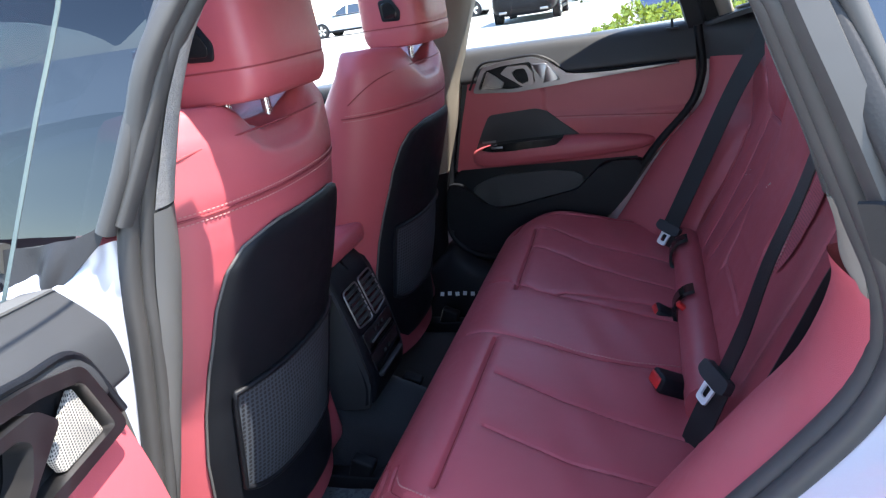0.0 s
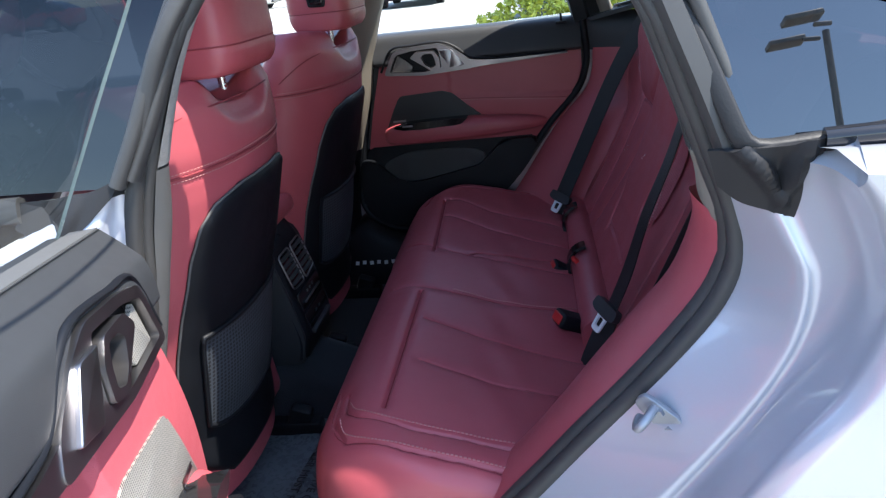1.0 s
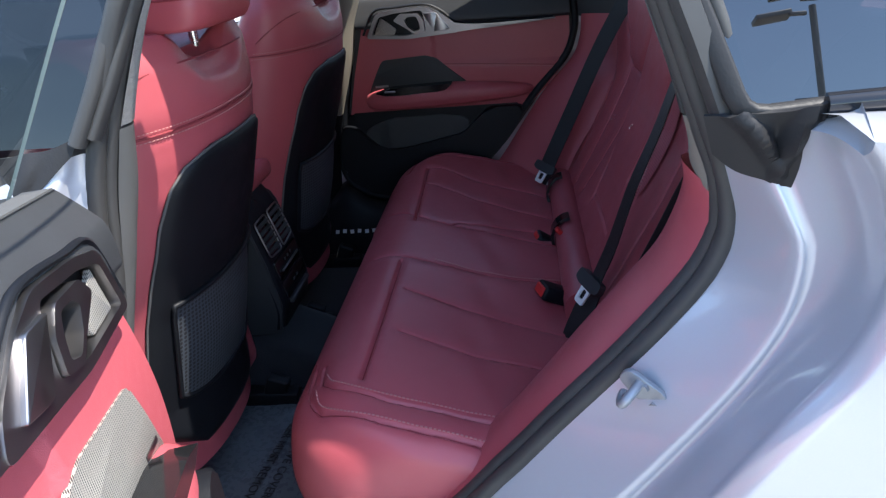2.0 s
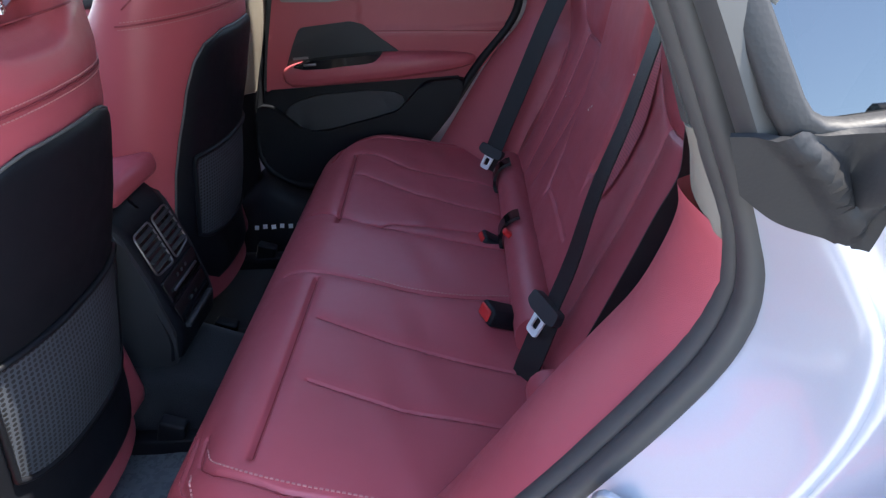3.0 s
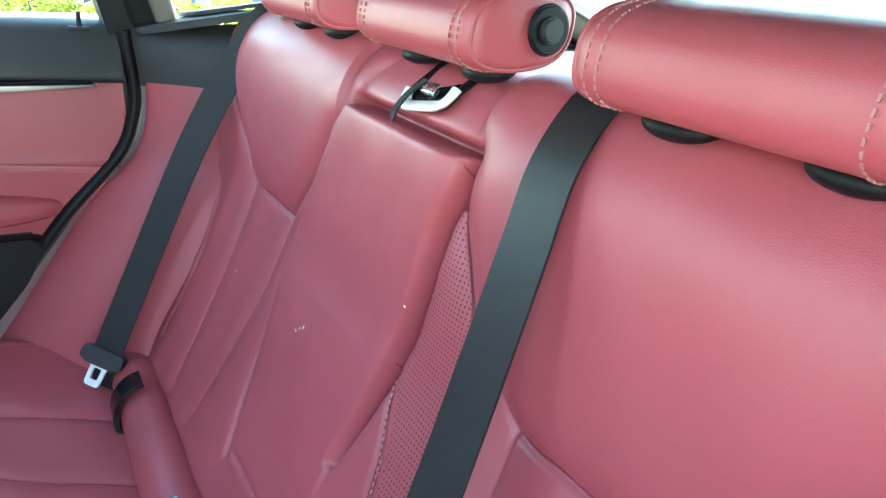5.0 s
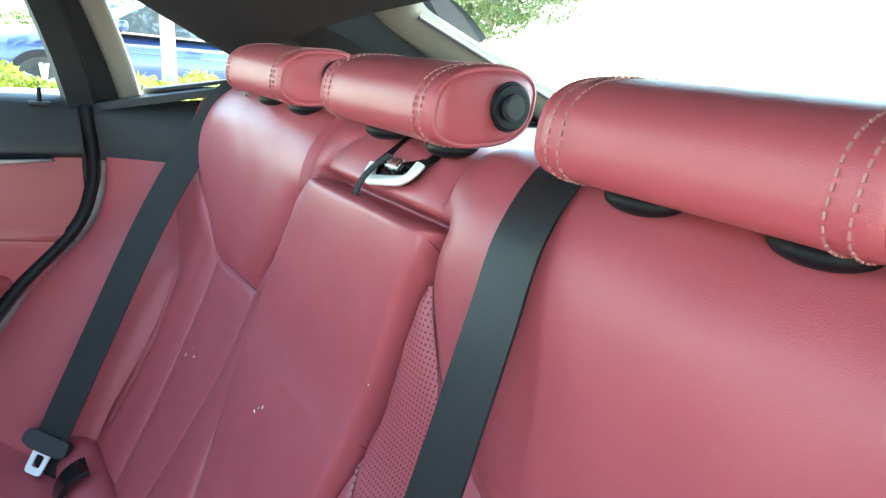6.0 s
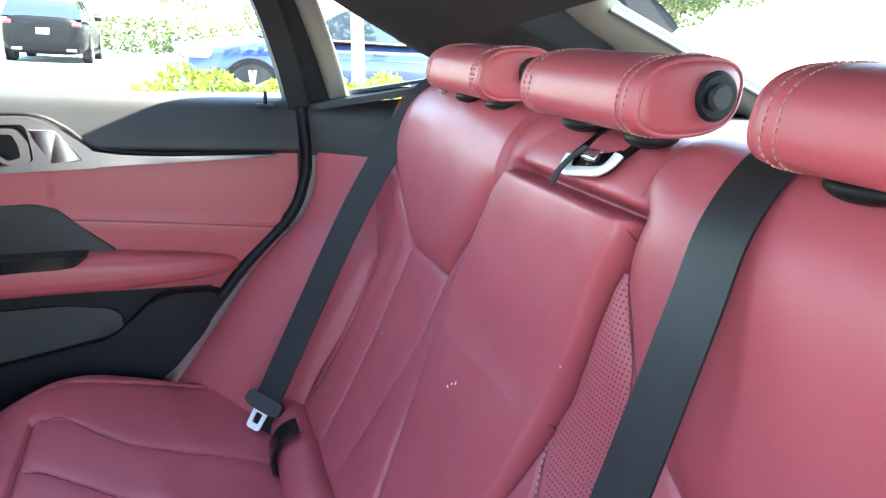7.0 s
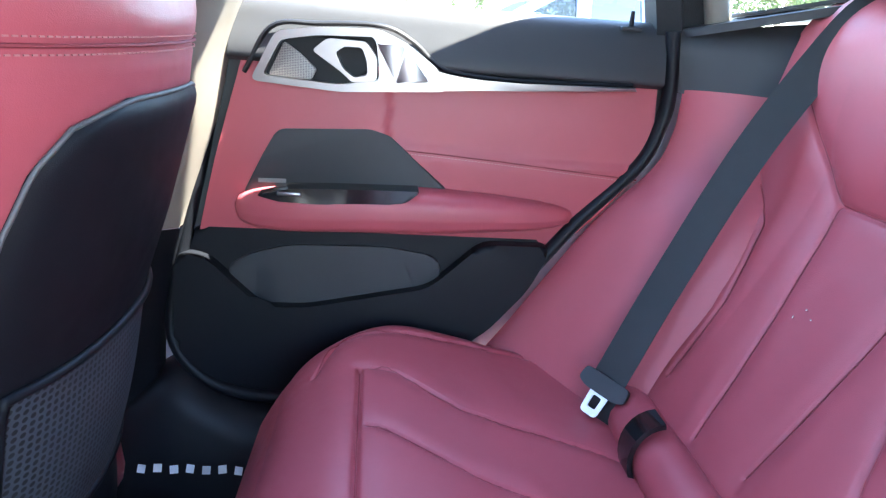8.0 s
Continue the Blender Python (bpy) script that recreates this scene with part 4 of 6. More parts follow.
def front_seat(yc, label):
    """A front seat seen from behind: red sides, black rear shell, mesh pocket, headrest."""
    top = thing("front_seat", label, "car seat", "front seats", (-0.9, yc, 0.25))
    zs = np.linspace(0.30, 1.03, 76)
    k = 64
    a = np.linspace(0, 2 * np.pi, k, endpoint=False)
    c, s = np.cos(a), np.sin(a)
    g = []
    for z in zs:
        hw, xr, dp = seat_form(z)
        px = xr - dp + dp * np.sign(c) * abs(c) ** 0.8
        py = yc + hw * np.sign(s) * abs(s) ** 0.72
        seam = 0.0035 * math.exp(-(((z - 0.925) / 0.0035) ** 2))
        rise = np.clip((z - 0.93) / 0.10, 0, 1)
        off = abs(py - yc)
        pz = z + rise * (0.016 * np.clip(off / 0.2, 0, 1) ** 2 - 0.046 * np.exp(-((off / 0.088) ** 6)) * (c > -0.2))
        g.append(np.stack([px - seam * (c > 0) - BEND * off ** 2, py, pz], 1))
    topcap = [g[-1].mean(0) + (g[-1] - g[-1].mean(0)) * f + np.array([0, 0, lift]) for f, lift in ((0.95, 0.008), (0.86, 0.010), (0.70, -0.004), (0.5, -0.022), (0.2, -0.028), (0.01, -0.028))]
    sheet("backrest", np.array(g + topcap), leather, top, "red leather backrest", closed_v=True)

    def behind(y, z, o=0.0):
        hw, xr, dp = seat_form(z)
        q = min(abs(y) / hw, 0.999) ** (1 / 0.72)
        return (xr - dp + dp * max(1 - q * q, 0) ** 0.40 + o - BEND * y * y, yc + y, z)

    for o in (0.9195, 0.9315):
        stitches("stitching", np.array([behind(seat_form(o)[0] * math.sin(v), o, 0.001) for v in np.linspace(-1.5, 1.5, 90)]), top, pitch=0.006, size=0.0006)
    # dark lines stand in for shade along the backrest seams
    sweep("seam", np.array([behind(seat_form(0.9255)[0] * math.sin(v), 0.9255, 0.0003) for v in np.linspace(-1.54, 1.54, 90)]), ring(0.0016, 0.0016, 6), seam_shade, top, "dark red line painting shade into the seam", up=(1, 0, 0.1))
    sweep("shoulder_seam_shade", np.array([behind(seat_form(z)[0] * math.sin(v), z, 0.0004) for v, z in ((v, 1.008 - 0.011 * v ** 4) for v in np.linspace(-1.5, 1.5, 90))]), ring(0.0014, 0.0014, 6), seam_shade, top, "dark red line painting shade into the seam", up=(1, 0, 0.1))
    # black shell, gently crowned, with a rolled rim
    half_w = lambda z: np.interp(z, [0.34, 0.40, 0.55, 0.70, 0.79, 0.84, 0.868, 0.885], [0.10, 0.175, 0.187, 0.185, 0.178, 0.165, 0.142, 0.085])
    gz = np.linspace(0.34, 0.885, 70)
    shell = []
    for z in gz:
        hw = half_w(z)
        row = []
        for v in np.linspace(-1, 1, 40):
            e = min(1 - abs(v), 0.12) / 0.12
            ez = min(min(z - 0.34, 0.885 - z) / 0.02, 1)
            row.append(behind(v * hw, z, 0.001 + 0.010 * math.sqrt(min(e, 1)) * math.sqrt(max(ez, 0))))
        shell.append(row)
    sheet("rear_shell", np.array(shell), black_plastic, top, "black plastic rear shell")
    side = [behind(half_w(z), z, 0.004) for z in np.linspace(0.40, 0.880, 40)]
    other = [behind(-half_w(z), z, 0.004) for z in np.linspace(0.880, 0.40, 40)]
    over = [behind(v * half_w(0.883), 0.884, 0.004) for v in np.linspace(0.8, -0.8, 10)]
    sweep("shell_rim", np.array(side + over + other), ring(0.0022, 0.0022, 8), lifted_grey, top, "thin grey shell edge", up=(1, 0, 0.1))
    # mesh map pocket
    pk = []
    for t in np.linspace(0, 1, 24):
        row = []
        for v in np.linspace(-1, 1, 34):
            z = 0.455 + 0.197 * t + 0.02 * abs(v) ** 6 * (1 - t)
            row.append(behind(v * (0.145 + 0.012 * t), z, 0.014 + 0.010 * (1 - v * v) * math.sin(math.pi * (0.15 + 0.85 * t))))
        pk.append(row)
    pk = np.array(pk)
    sheet("net_pocket", pk, pocket_mesh, top, "black elastic mesh pocket")
    rim = np.vstack([pk[-1], pk[::-1, -1], pk[0, ::-1], pk[:, 0]])
    sweep("pocket_rim", rim, ring(0.005, 0.005, 8), black_plastic, top, "black pocket rim", closed=True, up=(1, 0, 0.2))
    # headrest: deep flat cheeks, with the adjusting button in one of them
    hz = np.linspace(1.045, 1.31, 46)
    g = []
    for z in hz:
        t = (z - 1.03) / 0.28
        hw = 0.112 * (1 - abs(2 * t - 0.9) ** 5 * 0.10) * (1 - max(0, t - 0.7) * 0.5)
        dp = 0.083 * math.sqrt(max(1 - (2 * t - 1) ** 8, 0.08)) * (1 - 0.15 * t)
        xc = -0.766 - 0.006 * t
        seam = 0.0025 * math.exp(-(((z - 1.088) / 0.003) ** 2))
        px = xc + (dp - seam) * np.sign(c) * abs(c) ** 0.42
        py = yc + (hw - seam) * np.sign(s) * abs(s) ** 0.46
        g.append(np.stack([px, py, np.full(k, z)], 1))
    caps = [[g[0].mean(0) + (g[0] - g[0].mean(0)) * f for f in (0.02, 0.5, 0.9)], [g[-1].mean(0) + (g[-1] - g[-1].mean(0)) * f + np.array([0, 0, 0.01 * (1 - f)]) for f in (0.9, 0.5, 0.02)]]
    # dark ring paints the shade of the headrest seam
    row = g[int(np.argmin(abs(hz - 1.088)))]
    sweep("headrest_seam_shade", row.mean(0) + (row - row.mean(0)) * 1.002, ring(0.0014, 0.0014, 6), seam_shade, top, "dark red line painting shade into the seam", closed=True)
    sheet("headrest", np.array(caps[0] + g + caps[1]), leather, top, "red leather headrest", closed_v=True)
    rim = rounded([(-0.024, 1.142), (0.006, 1.146), (0.024, 1.118), (0.020, 1.098), (-0.020, 1.100)], 0.006, 4)
    core = rounded([(-0.017, 1.136), (0.003, 1.139), (0.017, 1.116), (0.014, 1.104), (-0.014, 1.106)], 0.005, 4)
    plate("button_rim", rim, lambda p, q, o: (-0.762 + p, yc - 0.108 - o, q), 0.006, black_plastic, top, "black plastic button rim", 0.002)
    plate("headrest_button", core, lambda p, q, o: (-0.762 + p, yc - 0.1141 - o, q), 0.0015, gloss_black, top, "dark headrest button", 0.0005)
    for o in (-0.05, 0.05):
        bm = bmesh.new()
        bmesh.ops.create_cone(bm, segments=18, radius1=0.007, radius2=0.007, depth=0.08, matrix=Matrix.Translation((-0.785, yc + o, 1.0)))
        part("headrest_post", bm, steel, top, "chromed steel post", True)
    # seat base and rail under it
    box("seat_base", (0.44, 0.44, 0.16), pose(-1.10, yc, 0.36, 0, -6, 0), leather, top, "red leather seat base", 0.03)
    for o in (-0.18, 0.18):
        box("seat_rail", (0.46, 0.035, 0.035), pose(-1.02, yc + o, 0.222), black_plastic, top, "black seat rail", 0.005)
        box("rail_support", (0.05, 0.03, 0.06), pose(-0.84, yc + o, 0.245, 0, 20, 0), black_plastic, top, "", 0.006)
    return top


pocket_mesh = perforated("pocket_net", (0.040, 0.046, 0.056), 0.6, 0.0075, 0.34, (0.004, 0.0045, 0.006), 0.0)


# ---------------------------------------------------------------- car shell
def roof_gap(ob, x0=-1.40, x1=-0.72, half=0.42):
    """Opens a roof sheet over the front seats, an unseen gap added for sky light."""
    bm = bmesh.new()
    bm.from_mesh(ob.data)
    mids = [(f, f.calc_center_median()) for f in bm.faces]
    bmesh.ops.delete(bm, geom=[f for f, c in mids if x0 < c.x < x1 and abs(c.y) < half], context="FACES")
    bm.to_mesh(ob.data)
    bm.free()


def shell():
    car = thing("car_body", "light grey metallic four-door coupe body with rear door opening", "car body", kind="structure")
    # rubber seal round the near door opening
    loop = [(-0.159, -0.668, 1.091), (-0.128, -0.672, 1.01), (-0.103, -0.673, 0.945), (-0.085, -0.673, 0.897), (-0.078, -0.673, 0.86), (-0.079, -0.673, 0.832), (-0.095, -0.673, 0.788), (-0.13, -0.672, 0.735), (-0.178, -0.67, 0.672), (-0.24, -0.67, 0.60), (-0.315, -0.67, 0.51), (-0.42, -0.672, 0.40), (-0.58, -0.675, 0.345), (-0.72, -0.675, 0.335), (-0.81, -0.67, 0.38), (-0.845, -0.66, 0.50), (-0.818, -0.65, 0.64), (-0.79, -0.645, 0.765), (-0.775, -0.645, 0.83), (-0.763, -0.645, 0.89), (-0.738, -0.645, 0.965), (-0.703, -0.643, 1.045), (-0.655, -0.635, 1.13), (-0.57, -0.572, 1.24), (-0.47, -0.505, 1.315), (-0.38, -0.50, 1.325), (-0.28, -0.545, 1.27), (-0.205, -0.63, 1.18), (-0.159, -0.668, 1.091)]
    path = spline(loop, 160)[:-1]
    mid = np.array([-0.42, 0, 0.83])
    outw = path - mid
    outw[:, 1] = 0
    outw /= np.linalg.norm(outw, axis=1, keepdims=True)
    # two lobes: a soft bulb towards the cabin and a flatter flange towards the jamb
    sweep("door_seal", path + outw * 0.001 + np.array([0, 0.010, 0]), ring(0.0095, 0.0115, 16, 2.4), rubber, car, "dark grey rubber door opening seal", closed=True, up=(0, 1, 0))
    sweep("seal_flange", path + outw * 0.006 + np.array([0, -0.010, 0]), ring(0.0095, 0.0110, 14, 2.6), rubber, car, "grey rubber seal flange", closed=True, up=(0, 1, 0))
    upper = (path[:, 2] > 0.93) & (path[:, 0] > -0.5)
    turn = int(np.argmin(upper))
    rear = np.roll(path, -turn, 0)[np.roll(upper, -turn)]
    rear_out = np.roll(outw, -turn, 0)[np.roll(upper, -turn)]
    for o, dy, rx, ry in ((0.021, -0.020, 0.0075, 0.012), (0.039, -0.030, 0.0075, 0.012)):
        sweep("outer_seal", rear + rear_out * o + np.array([0, dy, 0]), ring(rx, ry, 12, 2.8), rubber, car, "dark grey rubber glass seal", up=(0, 1, 0))
    # painted jamb behind the opening: from the seal out to the shut edge of the quarter panel
    a = spline([(-0.106, -0.682, 0.960), (-0.080, -0.685, 0.89), (-0.071, -0.685, 0.85), (-0.080, -0.685, 0.80), (-0.136, -0.685, 0.716), (-0.232, -0.685, 0.60), (-0.405, -0.685, 0.40), (-0.60, -0.685, 0.33), (-0.85, -0.685, 0.31)], 90)
    b = spline([(-0.086, -0.712, 0.955), (-0.050, -0.742, 0.885), (-0.036, -0.755, 0.845), (-0.05, -0.755, 0.765), (-0.115, -0.755, 0.655), (-0.25, -0.755, 0.48), (-0.40, -0.755, 0.35), (-0.60, -0.755, 0.295), (-0.85, -0.755, 0.285)], 90)
    c = spline([(-0.064, -0.726, 0.955), (-0.034, -0.753, 0.885), (-0.022, -0.762, 0.845), (-0.034, -0.762, 0.765), (-0.10, -0.762, 0.645), (-0.235, -0.762, 0.465), (-0.39, -0.762, 0.335), (-0.60, -0.762, 0.28), (-0.85, -0.762, 0.27)], 90)
    d = spline([(-0.030, -0.84, 0.968), (-0.012, -0.845, 0.935), (0.002, -0.848, 0.87), (-0.018, -0.85, 0.795), (-0.075, -0.85, 0.705), (-0.20, -0.85, 0.50), (-0.37, -0.85, 0.325), (-0.60, -0.85, 0.26), (-0.85, -0.85, 0.25)], 90)
    e = spline([(-0.033, -0.858, 0.984), (0.002, -0.866, 0.937), (0.016, -0.87, 0.87), (-0.004, -0.872, 0.79), (-0.062, -0.872, 0.695), (-0.19, -0.872, 0.49), (-0.36, -0.87, 0.31), (-0.60, -0.865, 0.24), (-0.85, -0.865, 0.23)], 90)
    rows = []
    for t in np.linspace(0, 1, 12):
        rows.append(a * (1 - t) + b * t)
    for t in np.linspace(0.2, 1, 4):
        rows.append(b * (1 - t) + c * t + np.array([0, -0.006, 0]) * math.sin(math.pi * t))
    for t in np.linspace(0.1, 1, 14):
        rows.append(c * (1 - t) + d * t + np.array([0.012, 0.010, 0.006]) * math.sin(math.pi * t))
    for t in np.linspace(0.2, 1, 6):
        rows.append(d * (1 - t) + e * t + np.array([0, -0.004, 0]) * math.sin(math.pi * t))
    far_x = np.linspace(0.06, 1.35, 40)
    for x in far_x:
        k = (x - far_x[0]) / 1.3
        row = e.copy()
        row[:, 0] = np.maximum(row[:, 0] + 0.03, x)
        row[:, 1] = -0.872 - 0.045 * math.sin(math.pi * min(k * 1.3, 1)) * np.exp(-(((row[:, 2] - 0.72) / 0.16) ** 2)) - 0.01
        row[:, 2] = row[:, 2] + 0.02 * k
        rows.append(row)
    sheet("quarter_panel", np.array(rows), paint, car, "light grey metallic quarter panel and door jamb")
    # top of the quarter panel below the side window
    t0 = np.array(rows)[:, 0]
    tuck, t0 = t0[:36], t0[35:]
    under = np.array([0.005, -0.735, 0.990])
    sheet("jamb_corner", np.array([tuck * (1 - t) + under * t + np.array([0, 0, 0.003]) * math.sin(math.pi * t) for t in np.linspace(0, 0.97, 12)]), paint, car, "light grey painted jamb corner")
    sheet("shoulder", np.array([t0 + np.array([0, 0.0, 0]), t0 * np.array([1, 0, 1]) + np.array([0, -0.80, 0.004]), t0 * np.array([1, 0, 1]) + np.array([0, -0.745, -0.008])]), paint, car)
    # side window with frame and the rubber corner piece
    tl = lambda z: -0.735 + 0.32 * (z - 0.97)
    out = [(-0.085, 0.972), (-0.04, 0.975), (0.06, 0.985), (0.30, 0.995), (0.34, 1.02), (0.20, 1.12), (0.02, 1.22), (-0.18, 1.29), (-0.215, 1.25), (-0.165, 1.15), (-0.125, 1.07)]
    pane = raw("side_window", [(x, tl(z), z) for x, z in rounded(out, 0.02, 4)], [tuple(range(44))], quarter_glass, car, "dark tinted quarter window", False)
    fr = np.array([(x, tl(z) - 0.004, z) for x, z in rounded(out, 0.02, 4)])
    sweep("window_surround", fr, ring(0.0095, 0.007, 12, 4), gasket_rubber, car, "black window surround", closed=True, up=(0, 1, 0.3))
    pil = spline([(-0.092, -0.722, 0.965), (-0.130, -0.710, 1.06), (-0.178, -0.68, 1.17), (-0.25, -0.64, 1.27)], 30)
    sweep("pillar_cover", pil, [(-0.010, -0.016), (0.010, -0.016), (0.012, 0.0), (0.008, 0.010), (-0.008, 0.010), (-0.012, 0.0)], rubber, car, "black pillar cover", up=(0, -1, 0.3))
    g0 = spline([(-0.115, -0.725, 0.974), (-0.081, -0.742, 0.978), (-0.047, -0.755, 0.983), (-0.0235, -0.763, 0.993)], 24)
    g1 = spline([(-0.103, -0.720, 0.937), (-0.084, -0.726, 0.922), (-0.062, -0.734, 0.915), (-0.038, -0.744, 0.909)], 24)
    rows = []
    for t in np.linspace(0, 1, 20):
        p = g0 * (1 - t) + g1 * t
        u = np.linspace(0, 1, 24)
        fold = np.exp(-(((u - 0.25 - 0.62 * t) / 0.07) ** 2)) + 0.8 * np.exp(-(((u - 0.86 + 0.10 * t) / 0.06) ** 2)) - 0.6 * np.exp(-(((u - 0.60 - 0.2 * t) / 0.10) ** 2))
        p = p + np.stack([0 * fold, -0.013 * fold * math.sin(math.pi * min(0.15 + t * 0.8, 1)), 0 * fold], 1)
        rows.append(p)
    sheet("corner_gasket", np.array(rows), gasket_rubber, car, "folded black rubber corner gasket", back=0.004)
    strip = np.array([(-0.028, -0.762, 0.986), (0.03, -0.768, 0.990), (0.12, -0.775, 0.994), (0.34, -0.78, 1.0)])
    sweep("belt_moulding", spline(strip, 24), ring(0.009, 0.010, 12, 3), gloss_black, car, "gloss black window moulding", up=(0, -0.5, 1))
    # striker
    m = pose(-0.149, -0.716, 0.664, 12, 38, -22)
    plate("striker_plate", rounded([(-0.032, -0.012), (0.02, -0.018), (0.034, 0.0), (0.02, 0.018), (-0.032, 0.012)], 0.01, 4), lambda p, q, o: m @ Vector((p, -o, q)), 0.006, dull_steel, car, "dull steel door striker plate", 0.002)
    arc = np.array([m @ Vector((-0.016 + 0.0 * t, -0.006 - 0.034 * math.sin(math.pi * t) ** 0.5, 0.002 + 0.03 * (t - 0.5))) for t in np.linspace(0.02, 0.98, 20)])
    sweep("striker_loop", arc, ring(0.0055, 0.0055, 10), dull_steel, car, "dull steel striker loop", up=(1, 0, 0))
    for o in (-0.006, 0.018):
        bm = bmesh.new()
        bmesh.ops.create_cone(bm, cap_ends=True, segments=6, radius1=0.007, radius2=0.006, depth=0.005, matrix=m @ pose(o, -0.008, 0.006 if o < 0 else -0.004, 90, 0, 0))
        part("striker_bolt", bm, dull_steel, car)
    # trim of the C-pillar beside the seat, and its upper strip
    A = spline([(-0.090, -0.668, 0.878), (-0.094, -0.668, 0.90), (-0.104, -0.668, 0.93), (-0.117, -0.667, 0.957)], 20)
    B = spline([(-0.093, -0.634, 0.890), (-0.102, -0.635, 0.90), (-0.107, -0.637, 0.93), (-0.111, -0.638, 0.955)], 20)
    C = B + np.array([0.05, 0.012, 0.0])
    sheet("pillar_trim", np.array([A * (1 - t) + B * t + np.array([-0.004, -0.002, 0]) * math.sin(math.pi * t) for t in np.linspace(0, 1, 8)] + [B * (1 - t) + C * t for t in (0.1, 0.4, 1.0)]), mid_plastic, car, "beige grey pillar trim", back=0.004)
    A = spline([(-0.119, -0.664, 0.959), (-0.145, -0.654, 1.03), (-0.198, -0.618, 1.16), (-0.28, -0.57, 1.26)], 30)
    B = spline([(-0.113, -0.636, 0.959), (-0.130, -0.632, 1.03), (-0.170, -0.60, 1.16), (-0.24, -0.555, 1.27)], 30)
    C = B + np.array([0.06, 0.015, 0.0])
    sheet("pillar_upper_trim", np.array([A * (1 - t) + B * t + np.array([-0.004, -0.002, 0]) * math.sin(math.pi * t) for t in np.linspace(0, 1, 8)] + [B * (1 - t) + C * t for t in (0.1, 0.4, 1.0)]), rubber, car, "dark grey upper pillar trim", back=0.004)
    # near B-pillar
    a = spline([(-0.862, -0.66, 0.33), (-0.866, -0.66, 0.50), (-0.842, -0.657, 0.64), (-0.813, -0.654, 0.765), (-0.797, -0.654, 0.83), (-0.783, -0.654, 0.89), (-0.758, -0.654, 0.965)], 40)
    a = a[:39]
    taper = np.clip((0.96 - a[:, 2:]) / 0.07, 0.35, 1)
    sheet("pillar_skin", np.array([a + np.array([0.012, -0.006, 0])] + [a + np.array(o) * taper for o in ((0.0, -0.026, 0), (-0.012, -0.055, 0), (-0.022, -0.085, 0), (-0.06, -0.10, 0), (-0.16, -0.12, 0))]), paint, car, "light grey painted B-pillar skin")
    a = spline([(-0.83, -0.652, 0.36), (-0.835, -0.65, 0.50), (-0.808, -0.642, 0.64), (-0.782, -0.637, 0.765), (-0.766, -0.637, 0.83), (-0.752, -0.637, 0.89), (-0.727, -0.637, 0.968)], 40)
    b = spline([(-0.875, -0.60, 0.36), (-0.880, -0.60, 0.52), (-0.830, -0.60, 0.65), (-0.785, -0.60, 0.77), (-0.766, -0.60, 0.83), (-0.744, -0.60, 0.90), (-0.730, -0.60, 0.968)], 40)
    rows = [a * (1 - t) + b * t + np.array([0.006, 0.0, 0]) * math.sin(math.pi * t) for t in np.linspace(0, 1, 9)] + [b + np.array(o) for o in ((-0.006, 0.008, 0), (-0.03, 0.014, 0), (-0.10, 0.02, 0))]
    sheet("pillar_trim", np.array(rows), lifted_grey, car, "grey plastic B-pillar trim")
    a = spline([(-0.725, -0.636, 0.971), (-0.706, -0.636, 1.012), (-0.668, -0.632, 1.09), (-0.625, -0.615, 1.16), (-0.55, -0.575, 1.25)], 40)
    b = spline([(-0.728, -0.60, 0.971), (-0.712, -0.60, 1.012), (-0.678, -0.598, 1.09), (-0.64, -0.585, 1.16), (-0.57, -0.55, 1.25)], 40)
    rows = [a * (1 - t) + b * t + np.array([0.004, 0.0, 0]) * math.sin(math.pi * t) for t in np.linspace(0, 1, 7)] + [b + np.array(o) for o in ((-0.005, 0.003, 0), (-0.02, 0.004, 0), (-0.045, -0.004, 0))]
    sheet("pillar_fabric", np.array(rows), headliner_grey, car, "light grey woven pillar trim")
    # far side: B-pillar, sill, seals
    a = spline([(-0.90, 0.69, 0.30), (-0.885, 0.69, 0.50), (-0.845, 0.69, 0.66), (-0.80, 0.69, 0.80), (-0.765, 0.685, 0.95), (-0.70, 0.66, 1.12), (-0.60, 0.60, 1.30)], 40)
    for name, q, mat, label in (("pillar_trim", a[a[:, 2] > 0.63], mid_plastic, "beige grey pillar trim"), ("pillar_foot", a[a[:, 2] < 0.66], black_plastic, "black plastic pillar foot")):
        grow = 0.002 if name == "pillar_foot" else 0.0
        sheet(name, np.array([q + np.array(o) + np.array([grow, -grow, 0]) for o in ((0.022, 0.02, 0), (0.02, -0.015, 0), (-0.02, -0.045, 0), (-0.12, -0.05, 0))]), mat, car, label)
    seal = spline([(-0.745, 0.706, 0.985), (-0.765, 0.706, 0.92), (-0.795, 0.706, 0.77), (-0.842, 0.70, 0.56), (-0.848, 0.69, 0.46), (-0.79, 0.68, 0.395), (-0.68, 0.672, 0.375), (-0.55, 0.672, 0.40), (-0.43, 0.69, 0.445), (-0.352, 0.695, 0.525), (-0.236, 0.697, 0.68), (-0.150, 0.697, 0.778), (-0.125, 0.697, 0.84), (-0.120, 0.697, 0.89), (-0.130, 0.697, 0.975)], 140)
    sweep("door_seal", seal, ring(0.0105, 0.012, 12), black_plastic, car, "black rubber door seal", up=(0, 1, 0))
    sill = spline([(-1.0, 0.66, 0.33), (-0.90, 0.66, 0.37), (-0.84, 0.66, 0.40), (-0.76, 0.65, 0.355), (-0.66, 0.65, 0.34), (-0.5, 0.66, 0.36), (-0.35, 0.68, 0.42)], 60)
